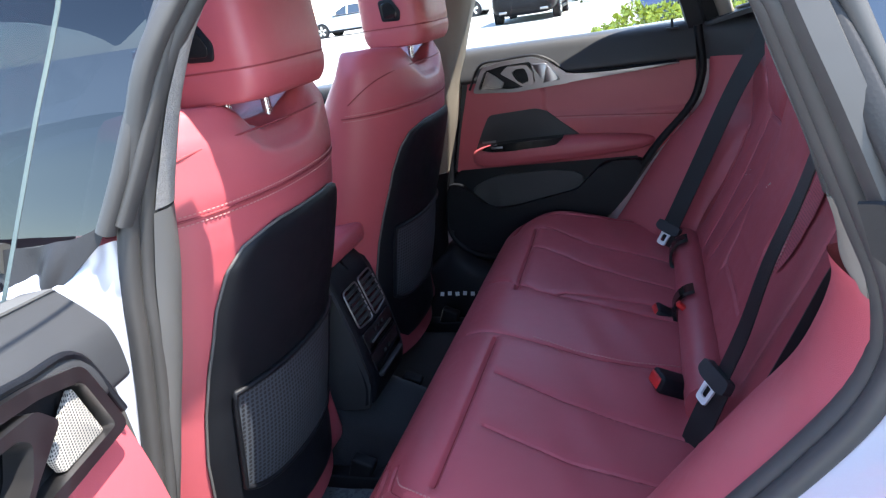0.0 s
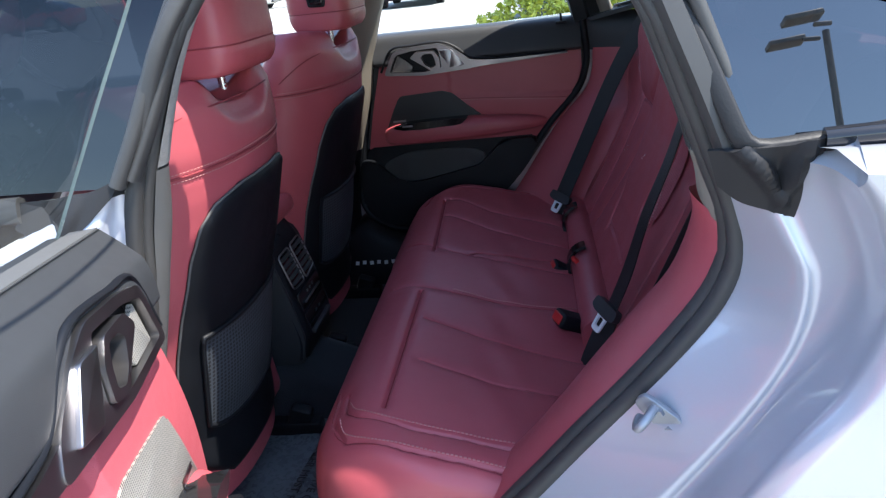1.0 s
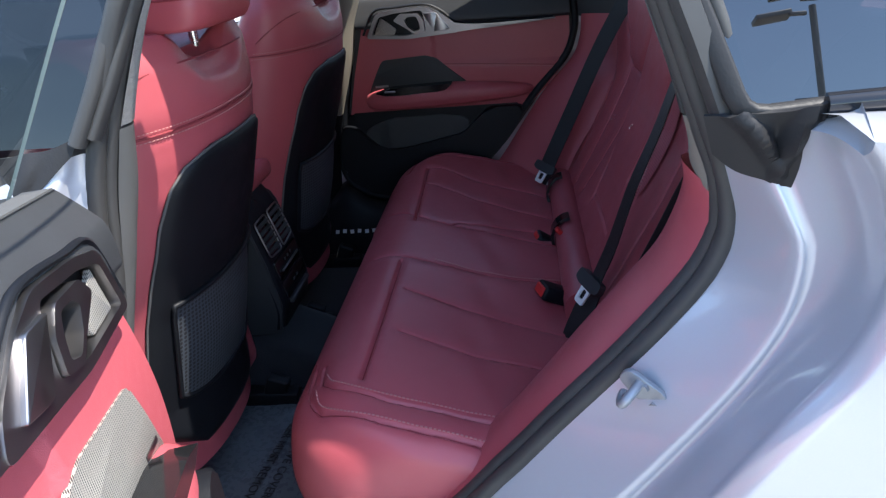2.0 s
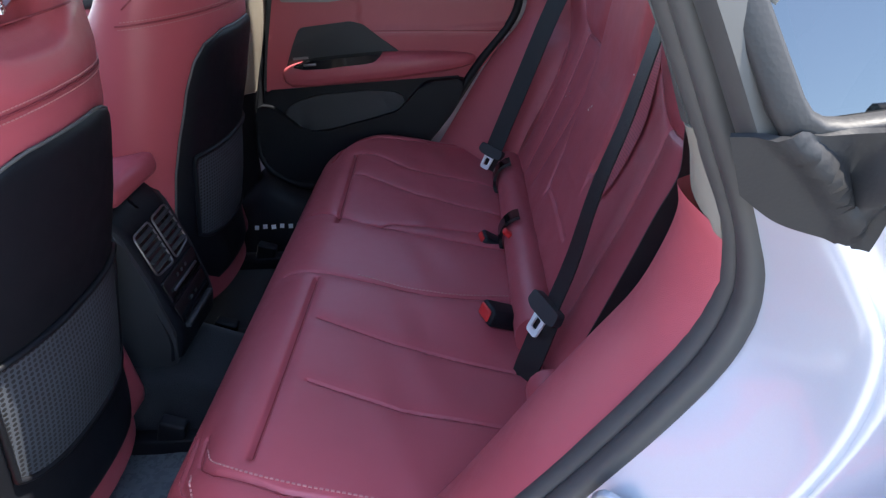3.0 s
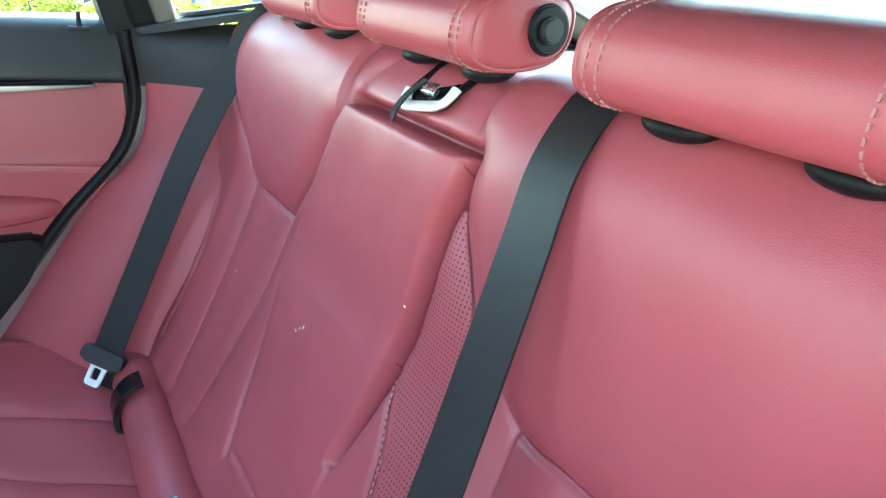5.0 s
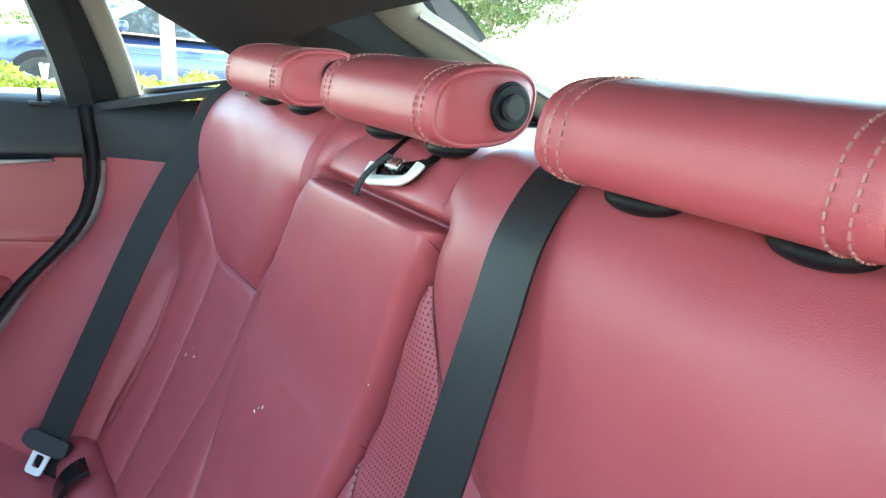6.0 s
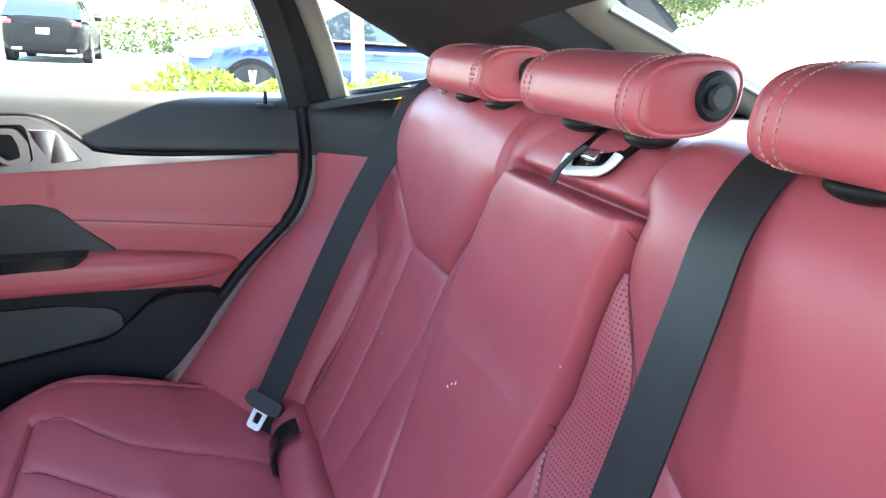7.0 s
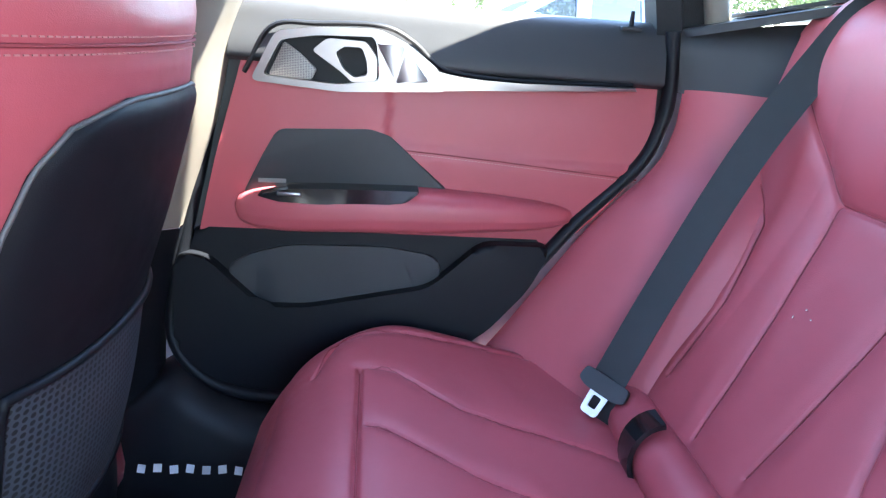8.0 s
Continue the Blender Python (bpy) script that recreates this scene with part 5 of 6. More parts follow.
    sheet("sill_trim", np.array([sill + np.array(o) for o in ((0, 0.07, 0.02), (0, 0.02, 0.02), (0, -0.01, 0.005), (0, -0.03, -0.03), (0, -0.05, -0.20))]), black_plastic, car, "black plastic sill trim")
    # near sill is greyer than the far one to paint in daylight
    sill_n = spline([(-1.0, -0.66, 0.31), (-0.7, -0.66, 0.30), (-0.5, -0.66, 0.31), (-0.38, -0.67, 0.36)], 40)
    sheet("sill_trim", np.array([sill_n + np.array(o) for o in ((0, -0.06, 0.02), (0, -0.02, 0.02), (0, 0.01, 0.005), (0, 0.03, -0.03), (0, 0.05, -0.20))]), lifted_grey, car, "sill trim with daylight painted in as grey")
    # dark quarter trim and shelf beside the far backrest
    a = spline([(-0.122, 0.70, 0.89), (-0.126, 0.70, 0.93), (-0.130, 0.70, 0.955), (-0.125, 0.705, 0.975)], 16)
    b = spline([(0.03, 0.60, 0.89), (0.05, 0.60, 0.95), (0.07, 0.61, 0.985), (0.10, 0.64, 1.005)], 16)
    sheet("quarter_trim", np.array([a * (1 - t) + b * t for t in np.linspace(0, 1, 14)]), grey_plastic, car, "dark grey quarter trim")
    plate("quarter_shelf", rounded([(-0.125, 0.735), (-0.11, 0.69), (0.06, 0.60), (0.30, 0.46), (0.55, 0.46), (0.55, 0.76), (0.0, 0.76)], 0.02, 4), lambda p, q, o: (p, q, 0.966 + 0.25 * max(0, min(p + 0.12, 0.2)) + o), 0.012, grey_plastic, car, "dark grey quarter shelf", 0.004)
    plate("shelf_speaker", rounded([(-0.045, 0.725), (-0.03, 0.68), (0.085, 0.62), (0.14, 0.62), (0.14, 0.73)], 0.015, 4), lambda p, q, o: (p, q, 0.980 + 0.25 * max(0, min(p + 0.12, 0.2)) + o), 0.006, grey_plastic, car, "dark speaker cover", 0.003)
    # far window posts, quarter window and roof rail
    post = spline([(-0.128, 0.72, 0.965), (-0.155, 0.705, 1.06), (-0.20, 0.675, 1.17), (-0.27, 0.63, 1.29)], 30)
    sweep("window_post", post, [(-0.026, -0.02), (0.02, -0.02), (0.024, 0.0), (0.016, 0.016), (-0.02, 0.018)], headliner, car, "black window post", up=(0, -1, -0.3))
    post2 = spline([(-0.058, 0.715, 0.985), (-0.085, 0.70, 1.06), (-0.125, 0.675, 1.15), (-0.18, 0.64, 1.25)], 30)
    sweep("window_post", post2, ring(0.018, 0.016, 10, 3), mid_plastic, car, "beige grey window post", up=(0, -1, -0.3))
    sheet("window_post", np.array([post * (1 - t) + post2 * t + np.array([0, 0.004, 0]) for t in (0.0, 0.3, 0.6, 1.0)]), headliner, car, "black window post")
    rail = spline([(-1.7, 0.48, 1.16), (-1.45, 0.51, 1.28), (-1.0, 0.53, 1.335), (-0.6, 0.53, 1.335), (-0.3, 0.56, 1.275), (-0.08, 0.595, 1.165), (0.10, 0.615, 1.085), (0.30, 0.62, 1.02), (0.5, 0.60, 0.99)], 80)
    for s in (1, -1):
        r = rail * np.array([1, s, 1])
        # unseen near roof edge, bent to sun the driver seat and shade the cushion
        if s < 0:
            r[:, 1] -= np.interp(r[:, 0], [-1.3, -1.0, -0.45, -0.2, 0.0, 0.2], [0, -0.04, -0.04, 0.04, 0.055, 0.03])
        n = 66
        mid = np.stack([np.interp(r[:n, 0], [-1.7, 0.12], [-1.62, 0.36]), np.zeros(n), np.interp(r[:n, 0], [-1.7, -1.45, -1.0, -0.6, -0.3, -0.1, 0.12], [1.22, 1.34, 1.405, 1.405, 1.365, 1.305, 1.205])], 1)
        side = r[:n]
        rows = [side + np.array([0, s * 0.03, -0.02]), side + np.array([0, s * 0.005, -0.022]), side + np.array([0, -s * 0.03, 0.0])]
        for t in (0.2, 0.4, 0.6, 0.8, 1.0):
            rows.append((side + np.array([0, -s * 0.03, 0.0])) * (1 - t) + mid * t + np.array([0, 0, 0.022]) * math.sin(math.pi * t) ** 0.6)
        rows = np.array(rows if s > 0 else rows[::-1])
        roof_gap(sheet("headliner", rows, headliner, car, "black cloth headliner"))
        outer = rows + np.array([0, 0, 0.03])
        # far edge widened out of sight to keep sun off the armrest
        outer[0 if s > 0 else -1, :, 1] += s * (0.05 if s > 0 else 0.0)
        roof_gap(sheet("roof_skin", outer, paint, car, "grey painted roof"))
        # roof side towards the tailgate
        c0 = r[62:]
        sheet("rear_pillar_trim", np.array([c0 + np.array([0, s * 0.04, -0.02]), c0 + np.array([0.02, -s * 0.02, 0.01]), c0 + np.array([0.05, -s * 0.08, 0.035]), c0 + np.array([0.07, -s * 0.11, 0.05])][:: s]), headliner, car, "black rear pillar trim", back=0.0)
        qp = [(-0.055, 0.985), (0.10, 1.0), (0.12, 1.05), (0.06, 1.09), (-0.08, 1.16), (-0.17, 1.24)]
        if s > 0:
            pane = raw("quarter_window", [(x, 0.735 - 0.32 * (z - 0.97), z) for x, z in qp], [tuple(range(6))], clear_glass, car, "quarter window glass", False)
            pane.visible_shadow = False
    # unseen roof pane, added so more sky light reaches the rear seat
    top_at = lambda x: np.interp(x, [-1.62, -1.38, -0.95, -0.5, -0.1], [1.22, 1.34, 1.405, 1.405, 1.375])
    pane = sheet("added_roof_window", np.array([[(x, y, top_at(x) + 0.034 - 0.06 * y * y) for y in np.linspace(-0.44, 0.44, 9)] for x in np.linspace(-1.43, -0.69, 10)]), clear_glass, car, "unseen glass roof panel added for sky light")
    pane.visible_shadow = False
    # tailgate glass and its light grey surround
    gl = lambda y, t: (0.285 + 0.62 * t, y * (1 - 0.06 * t), 1.205 - 0.235 * t - 0.030 * (y / 0.5) ** 2 - 0.024 * max(0.0, (abs(y) - 0.47) / 0.085) ** 2)
    hole = [(gl(y, t)) for y, t in rounded([(-0.47, 0.0), (0.47, 0.0), (0.47, 0.92), (-0.47, 0.92)], 0.10, 10)]
    rim = [(gl(y, t)) for y, t in rounded([(-0.555, -0.10), (0.555, -0.10), (0.555, 1.0), (-0.555, 1.0)], 0.14, 10)]
    h, r = np.array(hole), np.array(rim)
    sheet("tailgate_surround", np.array([h + np.array([0.012, 0, 0.012]), h, h * 0.9 + r * 0.1 + np.array([0, 0, -0.008]), h * 0.5 + r * 0.5 + np.array([0, 0, -0.016]), r + np.array([0, 0, -0.006]), r + np.array([0, 0, 0.02])]), mid_plastic, car, "light grey tailgate trim", closed_v=True)
    sweep("tailgate_gap", r + np.array([0, 0, -0.004]), ring(0.011, 0.011, 10), gasket_rubber, car, "black tailgate seal", closed=True)
    rg = sheet("rear_window", np.array([[gl(y, t) for y in np.linspace(-0.47, 0.47, 12)] for t in np.linspace(0.0, 0.93, 8)]), clear_glass, car, "rear window glass")
    rg.visible_shadow = False
    sweep("tailgate_edge", np.array([np.array(gl(0.466, t)) + np.array([0, 0, -0.004]) for t in np.linspace(0.06, 0.9, 12)]), ring(0.004, 0.004, 8), rubber, car, "dark tailgate seal")
    for s in (1, -1):
        q = spline([(0.06, s * 0.585, 1.10), (0.16, s * 0.53, 1.155), (0.28, s * 0.50, 1.19), (0.36, s * 0.47, 1.21)], 16)
        q2 = spline([(0.20, s * 0.64, 1.00), (0.34, s * 0.58, 1.05), (0.44, s * 0.53, 1.10), (0.48, s * 0.49, 1.145)], 16)
        sheet("rear_pillar_inner", np.array([q * (1 - t) + q2 * t + np.array([0, -s * 0.012, 0.0]) * math.sin(math.pi * t) for t in np.linspace(0, 1, 8)][::s]), headliner, car, "black rear pillar trim")
    plate("parcel_shelf", [(0.13, -0.62), (0.13, 0.62), (1.0, 0.55), (1.0, -0.55)], lambda p, q, o: (p, q, 0.985 + o), 0.012, grey_plastic, car, "dark parcel shelf", 0.004)
    # far flank below the windows and front of the cabin
    wall = spline([(-1.9, 0.80, 0.9), (-1.2, 0.86, 0.93), (0.0, 0.87, 0.95), (0.6, 0.86, 0.98), (1.3, 0.78, 1.0)], 40)
    sheet("far_flank", np.array([wall + np.array([0, -0.06, 0.0]), wall, wall + np.array([0, 0.03, -0.25]), wall + np.array([0, 0.0, -0.65])]), paint, car, "grey painted flank", back=0.0)
    wall = spline([(-2.6, -0.78, 0.83), (-1.7, -0.85, 0.865), (-0.86, -0.865, 0.88)], 20)
    sheet("front_door_skin", np.array([wall + np.array([0, 0.10, 0.01]), wall, wall + np.array([0, -0.03, -0.25]), wall + np.array([0, 0.0, -0.65])]), paint, car, "grey painted front door")
    for s in (1, -1):
        box("front_door_trim", (0.80, 0.06, 0.55), pose(-1.38, s * 0.735, 0.62), leather_door, car, "red front door trim", 0.02)
        box("front_door_ledge", (0.80, 0.09, 0.05), pose(-1.32, s * 0.74, 0.905), grey_plastic, car, "dark front door ledge", 0.015)
    edge = spline([(-0.762, -0.680, 0.962), (-0.733, -0.668, 1.015), (-0.703, -0.655, 1.075), (-0.655, -0.632, 1.165), (-0.59, -0.585, 1.275)], 30)
    sheet("front_window", np.array([edge + np.array([-0.96 * t, 0.012 * t, 0.0]) for t in np.linspace(0, 1, 8)])[::-1], dark_glass, car, "front side window glass")
    sweep("front_window_frame", edge + np.array([0.006, 0.004, 0]), ring(0.008, 0.010, 12, 3), rubber, car, "dark grey front window frame", up=(0, -1, 0.3))
    sweep("front_glass_seal", edge + np.array([0.0215, 0.014, 0.004]), ring(0.0055, 0.010, 12, 3), rubber, car, "grey rubber glass seal", up=(0, -1, 0.3))
    g0 = spline([(-0.862, -0.700, 0.958), (-0.82, -0.694, 0.959), (-0.785, -0.687, 0.961), (-0.752, -0.672, 0.972)], 24)
    g1 = spline([(-0.870, -0.712, 0.930), (-0.828, -0.712, 0.900), (-0.800, -0.704, 0.918), (-0.764, -0.680, 0.952)], 24)
    rows = []
    for t in np.linspace(0, 1, 16):
        u = np.linspace(0, 1, 24)
        fold = np.exp(-(((u - 0.55 + 0.15 * t) / 0.09) ** 2)) - 0.7 * np.exp(-(((u - 0.30) / 0.09) ** 2))
        rows.append(g0 * (1 - t) + g1 * t + np.stack([0 * u, -0.008 * fold * math.sin(math.pi * t), 0 * u], 1))
    sheet("front_window_corner", np.array(rows), gasket_rubber, car, "folded black rubber window corner", back=0.004)
    sweep("front_window_seal", np.array([(-0.862, -0.704, 0.950), (-1.2, -0.735, 0.95), (-1.7, -0.735, 0.945)]), ring(0.016, 0.010, 10, 3), rubber, car, "black window weatherstrip", up=(0, -1, 0.3))
    box("dashboard", (0.35, 1.36, 0.36), pose(-1.95, 0, 0.72), grey_plastic, car, "dark dashboard", 0.05)
    rows = []
    for x in np.linspace(-3.45, -2.06, 24):
        k = (x + 3.45) / 1.39
        ztop = 0.70 + 0.25 * math.sin(k * math.pi / 2) ** 0.8
        hw = 0.70 + 0.17 * math.sin(min(k * 2.2, 1) * math.pi / 2)
        rows.append([(x, hw * math.sin(v * math.pi / 2), ztop - 0.05 * v * v - (0.55 * max(abs(v) - 0.86, 0) / 0.14)) for v in np.linspace(-1, 1, 41)])
    nose = [[(-3.45 - 0.05 * math.sin(math.pi * t), p[1], p[2] * (1 - t) + 0.2 * t) for p in rows[0]] for t in (1.0, 0.75, 0.5, 0.25)]
    sheet("bonnet", np.array(nose + rows), paint, car, "grey painted bonnet and wings")
    ws = raw("windscreen", [(-2.15, -0.66, 0.92), (-2.15, 0.66, 0.92), (-1.48, 0.52, 1.33), (-1.48, -0.52, 1.33)], [(0, 1, 2, 3)], clear_glass, car, "windscreen glass", False)
    ws.visible_shadow = False
    # tail
    c0 = rail[56:]
    for s in (1, -1):
        A = c0 * np.array([1, s, 1]) + np.array([0, s * 0.06, 0.012])
        Bq = np.stack([np.linspace(-0.05, 0.95, len(c0)), np.full(len(c0), s * 0.76), np.linspace(0.985, 1.0, len(c0))], 1)
        Bq[:, 0] = np.maximum(Bq[:, 0], A[:, 0])
        sheet("rear_pillar_skin", np.array([A * (1 - t) + Bq * t for t in np.linspace(0, 1, 6)])[:, 10:], paint, car, "grey painted rear pillar")
        sheet("rear_shoulder", np.array([[(x, s * y, z) for x in np.linspace(0.1, 1.45, 12)] for y, z in ((0.86, 0.985), (0.80, 1.005), (0.66, 1.01), (0.50, 1.015))]), paint, car, "grey painted shoulder")
    sheet("tailgate", np.array([[(x, y * (1 - 0.08 * abs(y) ** 3), z) for y in np.linspace(-0.86, 0.86, 20)] for x, z in ((1.02, 1.035), (1.30, 1.02), (1.42, 1.03), (1.46, 0.99), (1.44, 0.75), (1.50, 0.62), (1.52, 0.40), (1.46, 0.25))]), paint, car, "grey painted tailgate and bumper")
    # floor with tunnel
    sec = [(-0.68, 0.16), (-0.60, 0.185), (-0.20, 0.19), (-0.13, 0.22), (-0.085, 0.33), (-0.05, 0.345), (0.09, 0.345), (0.125, 0.33), (0.17, 0.22), (0.24, 0.19), (0.60, 0.185), (0.68, 0.16)]
    s2 = spline(sec, 70)
    sheet("floor_carpet", np.array([[(x, y, 0.185 + (z - 0.185) * k) for y, z in s2] for x, k in ((-2.0, 1), (-0.95, 1), (-0.75, 0.45), (-0.60, 0.40), (-0.2, 0.4))]), carpet, car, "black carpet floor")
    bm = bmesh.new()
    bmesh.ops.create_cube(bm, size=1, matrix=pose(-0.7, 0, 0.145) @ Matrix.Diagonal((3.4, 1.5, 0.03, 1)))
    part("underbody", bm, black_plastic, car)
    box("seat_bulkhead", (0.04, 1.3, 0.60), pose(0.20, 0, 0.68), carpet, car, "", 0.0)
    box("seat_pan", (0.42, 1.28, 0.10), pose(-0.36, 0, 0.24), carpet, car, "", 0.0)
    return car


def console():
    top = thing("centre_console", "black rear centre console with air vents and red lid", "console", at=(-0.87, 0.03, 0.35))
    yc = 0.035
    prof = [(-0.945, 0.648), (-0.905, 0.645), (-0.872, 0.60), (-0.842, 0.50), (-0.822, 0.40), (-0.83, 0.345)]
    p = spline(prof, 40)
    rows = []
    for v in np.linspace(-1, 1, 30):
        hw = 0.098
        e = max(abs(v) - 0.8, 0) / 0.2
        rows.append([(x - 0.02 * e * e, yc + v * hw + (0.012 * (0.5 - k / 40)) * np.sign(v) * -1, z - 0.004 * e * e) for k, (x, z) in enumerate(p)])
    sheet("body", np.array(rows), black_plastic, top)
    for s in (-1, 1):
        side = [(-1.20, 0.64), (-0.94, 0.645), (-0.905, 0.64), (-0.876, 0.60), (-0.848, 0.50), (-0.828, 0.40), (-0.84, 0.33), (-1.20, 0.30)]
        plate("side_panel", rounded(side, 0.01, 3), lambda a, b, o, s=s: (a, yc + s * (0.088 + o), b), 0.012, grey_plastic, top, "dark side panel", 0.003)
    box("lid", (0.30, 0.185, 0.045), pose(-1.012, yc, 0.668, 0, -3, 0), leather, top, "red leather armrest lid", 0.016)
    face = lambda a, b, o: (np.interp(b, [0.40, 0.50, 0.60, 0.645], [-0.822, -0.842, -0.872, -0.905]) + o, yc + a, b)
    for s in (-1, 1):
        fr = rounded([(s * 0.006, 0.505), (s * 0.075, 0.512), (s * 0.072, 0.592), (s * 0.006, 0.592)], 0.010, 4)
        plate("vent", fr, face, 0.004, gloss_black, top, "black air vent", 0.001)
        for k in range(5):
            zz = 0.522 + 0.0145 * k
            box("vent_slat", (0.010, 0.060, 0.0045), Matrix.Translation(face(s * 0.040, zz, 0.005)) @ pose(0, 0, 0, 0, 15, 0), grey_plastic, top, "", 0.001)
        loop = np.array([face(a, b, 0.005) for a, b in fr])
        sweep("vent_frame", loop, ring(0.002, 0.002, 8), chrome, top, "thin silver vent frame", closed=True, up=(1, 0, 0))
    plate("climate_panel", rounded([(-0.075, 0.452), (0.075, 0.452), (0.076, 0.496), (-0.076, 0.496)], 0.008, 4), face, 0.006, gloss_black, top, "gloss black climate panel", 0.002)
    box("climate_strip", (0.004, 0.11, 0.005), Matrix.Translation(face(0, 0.470, 0.009)), chrome, top, "thin silver strip", 0.001)
    for o in (-0.02, 0.0, 0.02):
        box("climate_mark", (0.002, 0.006, 0.006), Matrix.Translation(face(o, 0.484, 0.0075)), chrome, top, "", 0.0)
    plate("socket_panel", rounded([(-0.072, 0.405), (0.072, 0.405), (0.075, 0.446), (-0.075, 0.446)], 0.006, 4), face, 0.004, gloss_black, top, "gloss black socket panel", 0.002)
    for o in (-0.012, 0.012):
        box("usb_socket", (0.002, 0.010, 0.006), Matrix.Translation(face(o, 0.428, 0.0055)), grey_plastic, top, "", 0.0)
    box("lower_grip", (0.012, 0.13, 0.010), Matrix.Translation(face(0, 0.396, 0.004)), grey_plastic, top, "", 0.003)
    return top


def floor_film():
    top = thing("floor_mat", "black floor mat under clear printed protective film", "floor mat", "floor mats", (-0.8, -0.25, 0.19))
    box("mat", (0.40, 0.44, 0.012), pose(-0.80, -0.36, 0.198), carpet, top, "black carpet mat", 0.005)
    rng = np.random.RandomState(3)
    xs, ys = np.linspace(-0.985, -0.70, 40), np.linspace(-0.52, 0.0, 60)
    g = [[(x, y, 0.209 + 0.0035 * math.sin(9 * x + 22 * y) * math.sin(31 * x - 7 * y) + 0.0012 * rng.rand() + max(0, y + 0.15) * 0.12) for y in ys] for x in xs]
    sheet("film", np.array(g), film_plastic, top, "creased protective film")
    words = ("DEALER MUST REMOVE", "PROTECTIVE COVER")
    for k, w in enumerate(words):
        cu = bpy.data.curves.new("print", "FONT")
        cu.body, cu.size, cu.align_x, cu.extrude = w, 0.026, "CENTER", 0.0004
        ob = new("print", cu)
        dg = bpy.context.evaluated_depsgraph_get()
        me = bpy.data.meshes.new_from_object(ob.evaluated_get(dg))
        bpy.data.objects.remove(ob)
        me.materials.append(print_ink)
        t = new("print", me)
        me.transform(pose(-0.80 + 0.034 * k, -0.33, 0.2155, 0, 0, -97))
        adopt(tagged(t, "dark printed lettering"), top)
    far = thing("floor_mat", "black floor mat with pale printed film", "floor mat", "floor mats", (-0.8, 0.45, 0.19))
    box("mat", (0.40, 0.40, 0.012), pose(-0.80, 0.42, 0.198), carpet, far, "black carpet mat", 0.005)
    for k in range(7):
        box("print_bar", (0.012, 0.012, 0.001), pose(-0.875 + 0.024 * k, 0.592, 0.292 + 0.002 * (k % 2), 62, 0, 12 * (k % 3) - 10), pale_print, far, "white printed mark", 0.0)


headliner_grey = material("grey_woven_trim", (0.22, 0.21, 0.20), 0.95, vary=0.25, grain=0.8, grain_scale=500, big=200)
pale_print = material("white_print", (0.55, 0.55, 0.55), 0.6)


# ---------------------------------------------------------------- the car park outside
asphalt = material("pale_asphalt", (0.29, 0.28, 0.255), 0.9, vary=0.14, grain=0.8, grain_scale=60, big=0.35)
concrete = material("concrete_kerb", (0.42, 0.41, 0.38), 0.9, vary=0.1, grain=0.5, grain_scale=80, big=3)
soil = material("planting_soil", (0.12, 0.085, 0.055), 0.95, vary=0.3, grain=0.8, grain_scale=60, big=4)
bark = material("pale_bark", (0.30, 0.24, 0.18), 0.85, vary=0.35, grain=0.9, grain_scale=40, big=12)
leaf_yellow = material("yellow_green_leaves", (0.34, 0.36, 0.035), 0.5, vary=0.35, big=30)
leaf_green = material("green_leaves", (0.085, 0.12, 0.03), 0.55, vary=0.4, big=8)
car_black = material("black_car_paint", (0.008, 0.008, 0.010), 0.4, vary=0.05, coat=0.05, spec=0.12)
car_blue = material("blue_car_paint", (0.030, 0.05, 0.14), 0.3, 0.3, vary=0.05, coat=0.5)
car_white = material("white_car_paint", (0.75, 0.75, 0.74), 0.3, vary=0.03, coat=1.0)
car_red = material("red_car_paint", (0.45, 0.02, 0.03), 0.3, vary=0.03, coat=1.0)
tyre = material("tyre_rubber", (0.015, 0.015, 0.015), 0.8, vary=0.2)
lamp_lens = material("lamp_lens", (0.7, 0.72, 0.75), 0.08, vary=0.05, coat=1.0)
tail_lens = material("tail_lens", (0.35, 0.01, 0.015), 0.1, vary=0.05, coat=1.0)
GROUND = 0.085

g = [[(x, y, GROUND) for y in (-300, -60, -10, 0, 10, 60, 300)] for x in (-300, -60, -10, 0, 10, 60, 300)]
tagged(sheet("ground", np.array(g)[:, ::-1], asphalt), "sunlit pale asphalt of a car park", "ground", kind="structure")


